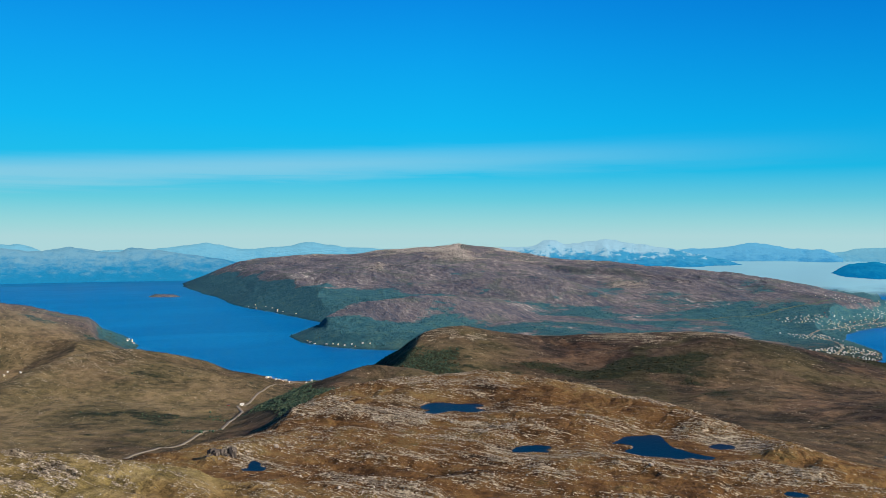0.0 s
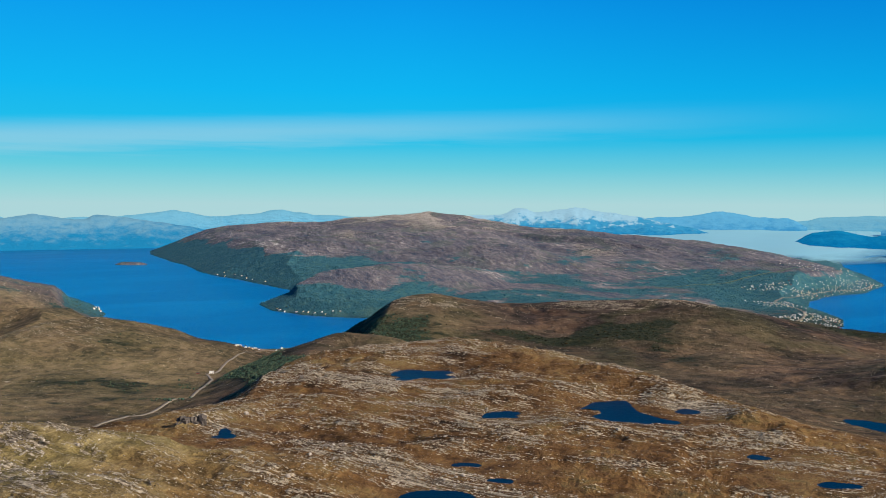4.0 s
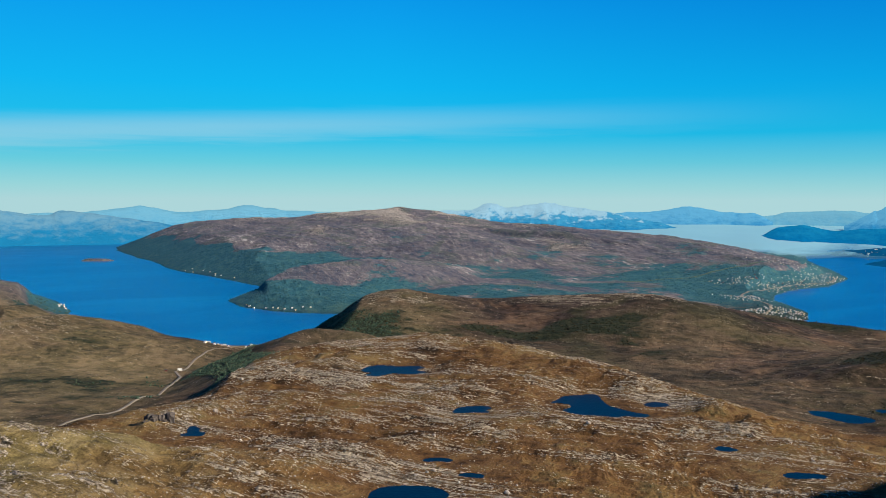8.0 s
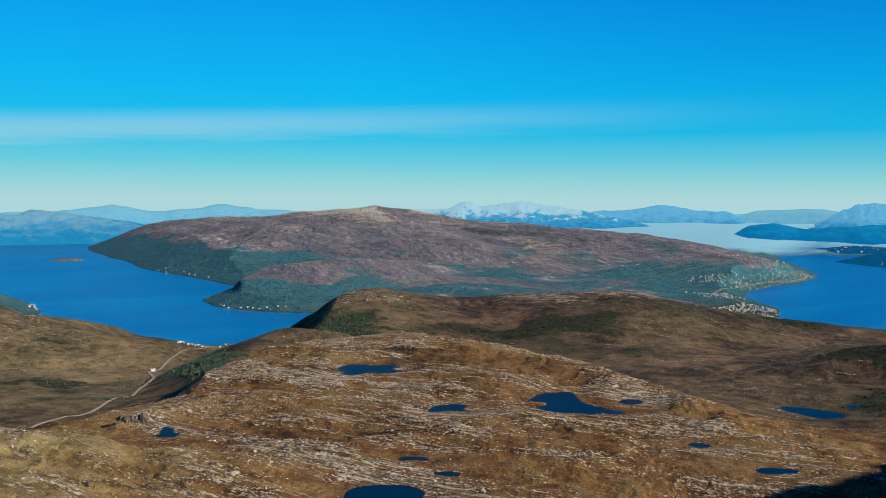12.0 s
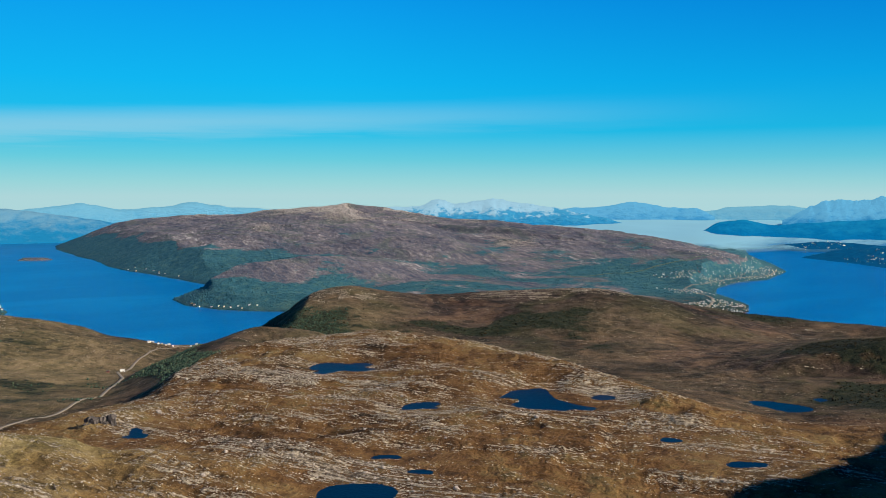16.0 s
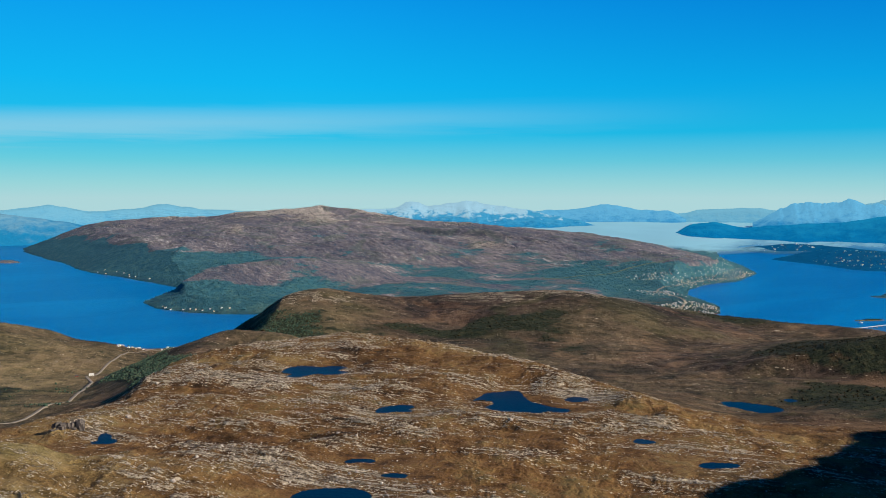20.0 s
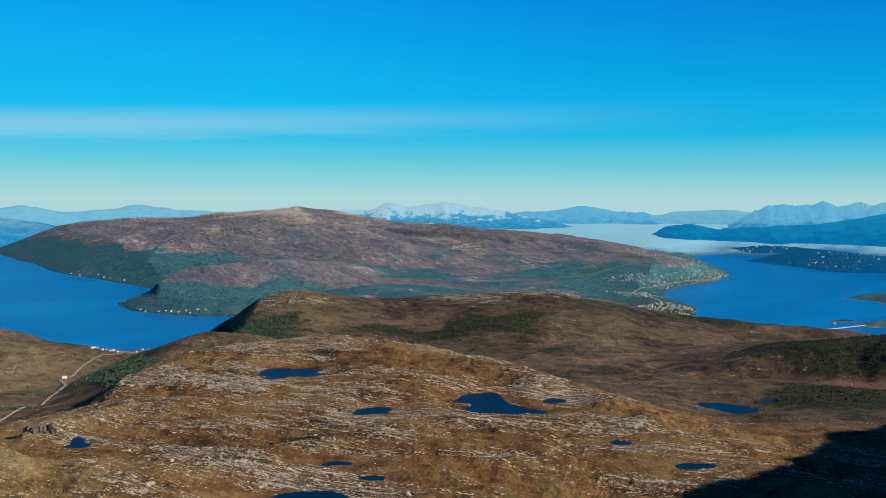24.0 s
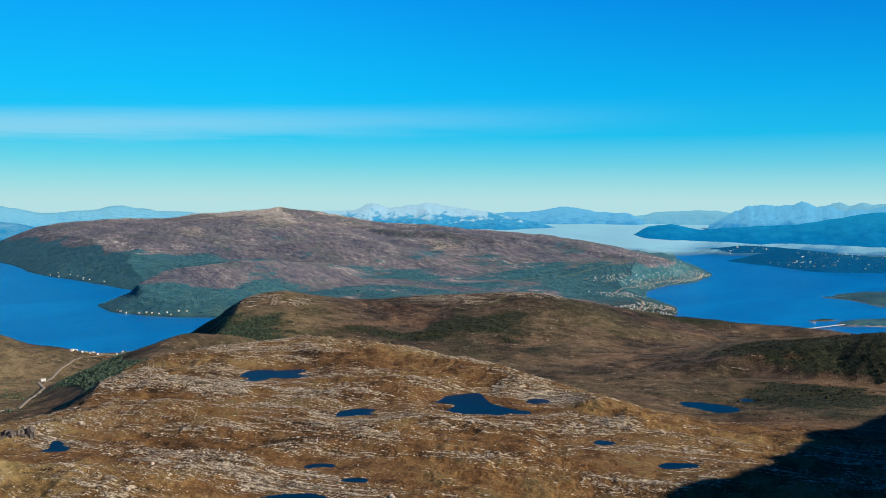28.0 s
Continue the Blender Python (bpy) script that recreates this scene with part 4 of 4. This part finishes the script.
strew(260, [(822, 2075), (950, 2105), (1095, 2185), (1300, 2365), (1340, 2330), (1200, 2170), (1070, 2080), (945, 1965), (830, 2030)], 0.60, BRIGHT, 20, 5.5, rows=8, singly=60)
strew(75, [(1030, 2330), (1160, 2420), (1300, 2480), (1340, 2400), (1180, 2240), (1070, 2200)], 0.60, BRIGHT, 25, 9, rows=16, singly=20)
strew(9, [(-268, 1275), (-228, 1278), (-225, 1215), (-262, 1225)], 0.85, (6, 3, 2, 1, 2, 1), 5, 11)
strew(8, [(-215, 1285), (-120, 1300), (-120, 1270), (-215, 1265)], 0.8, (6, 3, 2, 1, 2, 1), 5, 10)
strew(9, [(-700, 1900), (-645, 1790), (-640, 1735), (-672, 1745), (-690, 1830)], 0.8, BRIGHT, 60, 10)
strew(8, [(-700, 1310), (-670, 1330), (-640, 1300), (-640, 1250), (-690, 1250)], 0.85, BRIGHT, 40, 11)
strew(12, [(-300, 1812), (-228, 1748), (-163, 1718), (-100, 1706), (-165, 1702), (-228, 1730), (-305, 1796)], 0.9, BRIGHT, -15, 11)
strew(9, [(-640, 2690), (-424, 2390), (-400, 2395), (-600, 2690)], 0.9, BRIGHT, -40, 18)
strew(1, [(-252, 1000), (-240, 1000), (-240, 1015), (-252, 1015)], 1.1, (1, 0, 0, 0, 0, 0), 10)
strew(1, [(-258, 985), (-246, 985), (-246, 998), (-258, 998)], 0.9, (0, 0, 0, 0, 1, 0), 10)


def isle_height(x, y):
    d = float(edge_distance(np.array([x]), np.array([y]), smooth(TOWN_ISLE, 3, True))[0])
    z = float(ridge(np.array([x]), np.array([y]), town_isle_crest, 0.09, 0.09, 20)[0])
    return max(0.5, min(z, 0.5 + max(d, 0) * 0.25)) - 1.0, d


done = 0
while done < 300:
    area = ((1880, 2120, 3140, 3300) if done < 50 else (1760, 1840, 2380, 2700) if done < 100 else (1850, 2130, 2330, 2760))
    x, y = rng.uniform(*area[:2]), rng.uniform(*area[2:])
    z, d = isle_height(x, y)
    if d < 15:
        continue
    done += 1
    if rng.random() < 0.12:
        settle(0, BLOCK_FREE, x, y, z, rng.uniform(20, 60), rng.uniform(0.35, 0.55))
    else:
        settle_far(rng.choices(range(6), BRIGHT)[0], x, y, z, rng.uniform(20, 60), rng.uniform(0.3, 0.48))
mesh = bpy.data.meshes.new("distant_houses")
mesh.from_pydata(FAR["verts"], [], FAR["faces"])
for mat in FAR["materials"]:
    mesh.materials.append(mat)
mesh.polygons.foreach_set("material_index", FAR["slots"])
tagged(new("distant_houses", mesh), "dense rows of small white and ochre houses on far shores", "houses", kind="stuff")


# ---- roads, bridge and boats ----
def ribbon(name, line, width, material, label, lift=0.35, thick=0.5, level=None, category="road"):
    p = smooth(line, 16)
    t = np.gradient(p[:, :2], axis=0)
    t /= np.hypot(*t.T)[:, None]
    side = np.stack([-t[:, 1], t[:, 0]], 1)
    offs = np.array([-0.5, -0.2, 0.2, 0.5]) * width
    X, Y = p[:, :1] + side[:, :1] * offs, p[:, 1:2] + side[:, 1:2] * offs
    Z = np.maximum(land(X, Y)[0].max(1, keepdims=True), land(p[:, 0], p[:, 1])[0][:, None]) + lift + 0 * X if level is None else np.full(X.shape, level)
    X, Y = np.concatenate([X[:, :1], X, X[:, -1:]], 1), np.concatenate([Y[:, :1], Y, Y[:, -1:]], 1)
    Z = np.concatenate([Z[:, :1] - thick, Z, Z[:, -1:] - thick], 1)
    return sheet(name, X, Y, Z, material, None, None, label, category, "structure")


ribbon("road", [(-262, 640), (-249, 675), (-238, 712), (-229, 755), (-222, 805), (-222, 850), (-226, 900), (-228, 945), (-238, 975), (-246, 1000), (-244, 1045), (-243, 1090), (-240, 1150), (-232, 1200), (-226, 1240), (-226, 1268)], 3.2, MAT_ROAD,
       "pale winding gravel road through the valley")
ribbon("road_shore", [(-330, 1330), (-285, 1288), (-249, 1280), (-226, 1272), (-170, 1276), (-100, 1292)], 4.0, MAT_ROAD, "pale road along the fjord shore")
ribbon("road_town", [(640, 1480), (740, 1560), (790, 1660), (800, 1760), (830, 1880), (920, 1975), (1050, 2100), (1190, 2180), (1300, 2310)], 5.0, MAT_ROAD, "pale road through the shore town")
ribbon("track_power_line", [(600, 2060), (700, 2095), (809, 2136), (900, 2180), (975, 2216), (1050, 2250)], 7.0, plain("cut_grass", (0.10, 0.14, 0.085), 0.95), "pale green clearing under a power line", 0.5)
ribbon("runway", [(1752, 2850), (1765, 2720), (1775, 2580), (1790, 2450), (1885, 2345), (2060, 2250)], 16.0, MAT_ROAD, "long pale airfield strip beside the water", level=2.2, thick=2.0)

bridge = tagged(new("bridge"), "low pale concrete bridge across the sound", "bridge")
a, b = Vector((930, 1306, 0)), Vector((1042, 1343, 0))
along = b - a
turn = Matrix.Translation(a) @ Matrix.Rotation(math.atan2(along.y, along.x), 4, "Z")
span = along.length
bridge.matrix_basis = turn
part("deck", box(bmesh.new(), 0, span, -1.3, 1.3, 2.6, 3.0), MAT_CONCRETE, bridge)
for y in (-1.3, 1.1):
    part("railing", box(bmesh.new(), 0, span, y, y + 0.2, 3.0, 3.5), MAT_CONCRETE, bridge)
for k in range(9):
    x = span * (k + 0.5) / 9
    part("pier", box(bmesh.new(), x - 0.35, x + 0.35, -1.0, 1.0, -3, 2.6), MAT_CONCRETE, bridge)


def boat(x, y, turn, size):
    top = tagged(new("motor_boat"), "small white motor boat on the blue fjord", "boat", "boats on the water")
    l = 4.0
    bm = bmesh.new()
    rings = [[bm.verts.new((l * u, s * w * k, z)) for s, k, z in ((-1, 1, 1.2), (-1, 0.6, -0.4), (1, 0.6, -0.4), (1, 1, 1.2))] for u, w in ((-1, 1.1), (0.2, 1.25), (0.7, 0.8), (1.05, 0.08))]
    for r, q in zip(rings[:-1], rings[1:]):
        for k in range(4):
            bm.faces.new((r[k], r[(k + 1) % 4], q[(k + 1) % 4], q[k]))
    bm.faces.new(rings[0])
    bm.faces.new(rings[-1][::-1])
    part("hull", bm, MAT_WALL["white"], top)
    part("cabin", prism(bmesh.new(), -0.8, 0.8, [(-1.6, 1.2), (0.9, 1.2), (0.5, 2.7), (-1.5, 2.7)]), MAT_WALL["white"], top)
    part("window", box(bmesh.new(), -0.84, 0.84, -1.2, 0.3, 1.7, 2.4), MAT_GLASS, top)
    top.matrix_basis = Matrix.LocRotScale((x, y, 0), Euler((0, 0, radians(turn))), Vector((size, size, size)))


boat(-562, 2955, 30, 1.6)
boat(1007, 1385, -20, 1.0)
boat(1190, 2330, 70, 1.3)

# ---- woods, scrub and stones ----
def ball(levels=1):
    bm = bmesh.new()
    bmesh.ops.create_icosphere(bm, subdivisions=levels, radius=1.0)
    bm.verts.ensure_lookup_table()
    v = np.array([q.co[:] for q in bm.verts])
    f = np.array([[q.index for q in g.verts] for g in bm.faces])
    bm.free()
    return v, f


def clumps(name, x, y, z, sx, sz, material, label, category, kind="stuff", jag=0.35, flat=False, levels=1, seed=1):
    """Many small lumps of uneven outline in one mesh."""
    v, f = ball(levels)
    g = np.random.default_rng(seed)
    N = len(x)
    turn = g.uniform(0, 6.28, N)
    lump = 1 + g.uniform(-jag, jag, (N, len(v), 1))
    q = v[None] * lump
    c, s = np.cos(turn)[:, None], np.sin(turn)[:, None]
    px = (q[..., 0] * c - q[..., 1] * s) * sx[:, None] + x[:, None]
    py = (q[..., 0] * s + q[..., 1] * c) * (sx * g.uniform(0.7, 1.2, N))[:, None] + y[:, None]
    pz = q[..., 2] * sz[:, None] + z[:, None]
    faces = (f[None] + (np.arange(N) * len(v))[:, None, None]).reshape(-1, 3)
    mesh = bpy.data.meshes.new(name)
    mesh.vertices.add(N * len(v))
    mesh.vertices.foreach_set("co", np.stack([px, py, pz], -1).astype(np.float32).ravel())
    mesh.loops.add(faces.size)
    mesh.loops.foreach_set("vertex_index", faces.astype(np.int32).ravel())
    mesh.polygons.add(len(faces))
    mesh.polygons.foreach_set("loop_start", np.arange(0, faces.size, 3, dtype=np.int32))
    mesh.polygons.foreach_set("use_smooth", np.full(len(faces), not flat))
    mesh.update(calc_edges=True)
    mesh.materials.append(material)
    return tagged(new(name, mesh), label, category, kind=kind)


def island_material(name, stops, rough=0.9, bumpy=None):
    """Leaves or stone, each clump a shade of its own."""
    m, n = material(name)
    geo = n.add("ShaderNodeNewGeometry")
    each, at = geo.outputs["Random Per Island"], geo.outputs["Position"]
    grain = n.noise(at, 1.2, 4, 0.7)
    finish(n, n.ramp(n.math("MULTIPLY_ADD", grain, 0.45, n.math("MULTIPLY", each, 0.6)), stops), rough, grain, 0.6, 0.4, 0.1)
    return m


MAT_BIRCH = island_material("autumn_birch_leaves", [(0.2, (0.032, 0.060, 0.042)), (0.5, (0.050, 0.084, 0.054)), (0.75, (0.072, 0.098, 0.054)), (0.95, (0.105, 0.108, 0.055))])
# Birch leaves again, but bluer: haze painted into the leaf colour.
MAT_FARWOOD_HAZE = island_material("haze_tinted_shore_leaves", [(0.2, (0.022, 0.092, 0.116)), (0.55, (0.038, 0.124, 0.140)), (0.95, (0.080, 0.155, 0.134))])
MAT_HEATHWOOD = island_material("russet_birch_scrub", [(0.2, (0.012, 0.013, 0.008)), (0.5, (0.026, 0.024, 0.012)), (0.75, (0.048, 0.036, 0.016)), (0.95, (0.080, 0.050, 0.020))])
MAT_SCRUB = island_material("dark_juniper_scrub", [(0.2, (0.006, 0.007, 0.005)), (0.6, (0.016, 0.015, 0.009)), (0.95, (0.045, 0.028, 0.015))])
MAT_RUBBLE = island_material("pale_lichened_stone", [(0.2, (0.12, 0.10, 0.08)), (0.4, (0.34, 0.29, 0.23)), (0.65, (0.52, 0.455, 0.36)), (0.95, (0.66, 0.59, 0.48))])


def grow(name, count, area, rule, size, material, label, category, seed, tall=1.2, jag=0.35, flat=False, sink=0.4, levels=1):
    g = np.random.default_rng(seed)
    x0, x1, y0, y1 = area
    x, y = g.uniform(x0, x1, count), g.uniform(y0, y1, count)
    h, rock, wood, up, moss, moor = land(x, y)
    ok = (g.uniform(0, 1, count) < rule(x, y, h, rock, wood)) & (h > 0.8)
    for level, outline in TARNS.values():
        ok &= edge_distance(x, y, np.array(outline, float)) < -1.5
    x, y, h = x[ok], y[ok], h[ok]
    s = size * g.lognormal(0, 0.35, len(x))
    clumps(name, x, y, h + s * tall * sink, s, s * tall * g.uniform(0.8, 1.25, len(x)), material, label, category, jag=jag, flat=flat, seed=seed, levels=levels)
    return len(x)


def thin(v, lo=0.35, hi=0.7):
    return step(v, lo, hi)


grow("birch_wood_valley", 52000, (-260, 20, 560, 1420), lambda x, y, h, r, w: thin(w), 0.55, MAT_BIRCH, "dense green birch wood filling the valley mouth", "wood", 101)
grow("birch_wood_moor", 30000, (-120, 700, 560, 1130), lambda x, y, h, r, w: thin(w, 0.3, 0.8) * 0.7, 0.5, MAT_HEATHWOOD, "patchy birch scrub on the brown moor", "scrub", 102)
grow("birch_wood_shore", 42000, (-400, 1150, 1480, 2450), lambda x, y, h, r, w: thin(w, 0.3, 0.8) * 0.7, 0.7, MAT_FARWOOD_HAZE, "birch wood along the far shore, coloured blue green for haze", "wood", 103)
grow("birch_wood_west", 14000, (-900, -250, 850, 1800), lambda x, y, h, r, w: thin(w, 0.3, 0.8) * 0.6, 0.6, MAT_BIRCH, "patchy birch wood on low brown hills", "wood", 104)
grow("juniper_scrub", 14000, (380, 760, 480, 800), lambda x, y, h, r, w: thin(w, 0.3, 0.7) * 0.4, 0.32, MAT_SCRUB, "dark scrub on the shaded hillside", "scrub", 105, 0.7)
grow("stone_scatter", 110000, (-260, 340, 300, 760), lambda x, y, h, r, w: (0.05 + thin(r + 0.5 * fbm(x, y, 30, 3, 120), 0.15, 0.65)) * step(h, 88, 97) * 0.7, 0.24, MAT_RUBBLE, "pale loose stones scattered on heath and rock", "stones", 106, 0.7, 0.4, True, 0.25)

# boulders large enough to tell apart
v, f = ball(2)
g = np.random.default_rng(11)
shapes = []
for k in range(6):
    mesh = bpy.data.meshes.new("boulder")
    q = v * (1 + g.uniform(-0.22, 0.22, (len(v), 1))) * g.uniform(0.7, 1.2, 3) * (1, 1, 0.75)
    q[:, 2] = np.maximum(q[:, 2], -0.45)
    mesh.from_pydata(q.tolist(), [], f.tolist())
    mesh.materials.append(MAT_STONE)
    shapes.append(mesh)
placed = 0
while placed < 90:
    x, y = g.uniform(-160, 300), g.uniform(355, 640)
    h, rock, *_ = land(np.array([x]), np.array([y]))
    if rock[0] < 0.3 or h[0] < 95 or any(edge_distance(np.array([x]), np.array([y]), np.array(o, float))[0] > -3 for _, o in TARNS.values()):
        continue
    placed += 1
    size = 0.8 * g.lognormal(0, 0.4)
    ob = tagged(new("boulder", shapes[placed % 6]), "pale weathered boulder resting on the heath", "boulder", "boulders on the plateau")
    ob.matrix_basis = Matrix.LocRotScale((x, y, h[0] + size * 0.2), Euler((0, 0, g.uniform(0, 6))), Vector((size, size, size)))

# the dark crag at the lip of the plateau: split blocks leaning together
crag = tagged(new("rock_crag"), "dark split rock crag at the plateau edge", "crag")
base = height(-128, 486)
crag.matrix_basis = pose(-128, 486, base, 0, 0, 20)
for k in range(22):
    bm = bmesh.new()
    bmesh.ops.create_cube(bm, size=1.0)
    bmesh.ops.bevel(bm, geom=bm.edges[:], offset=0.10, segments=1, affect="EDGES")
    m = pose(g.uniform(-9, 9), g.uniform(-4, 4), g.uniform(-2.2, 1.0), g.uniform(-18, 18), g.uniform(-14, 30), g.uniform(0, 90)) @ Matrix.Diagonal((g.uniform(1.5, 4.5), g.uniform(1.5, 3.5), g.uniform(3, 7), 1))
    bm.transform(m)
    for q in bm.verts:
        q.co += Vector(g.uniform(-0.4, 0.4, 3))
    part("block", bm, MAT_CRAG, crag)
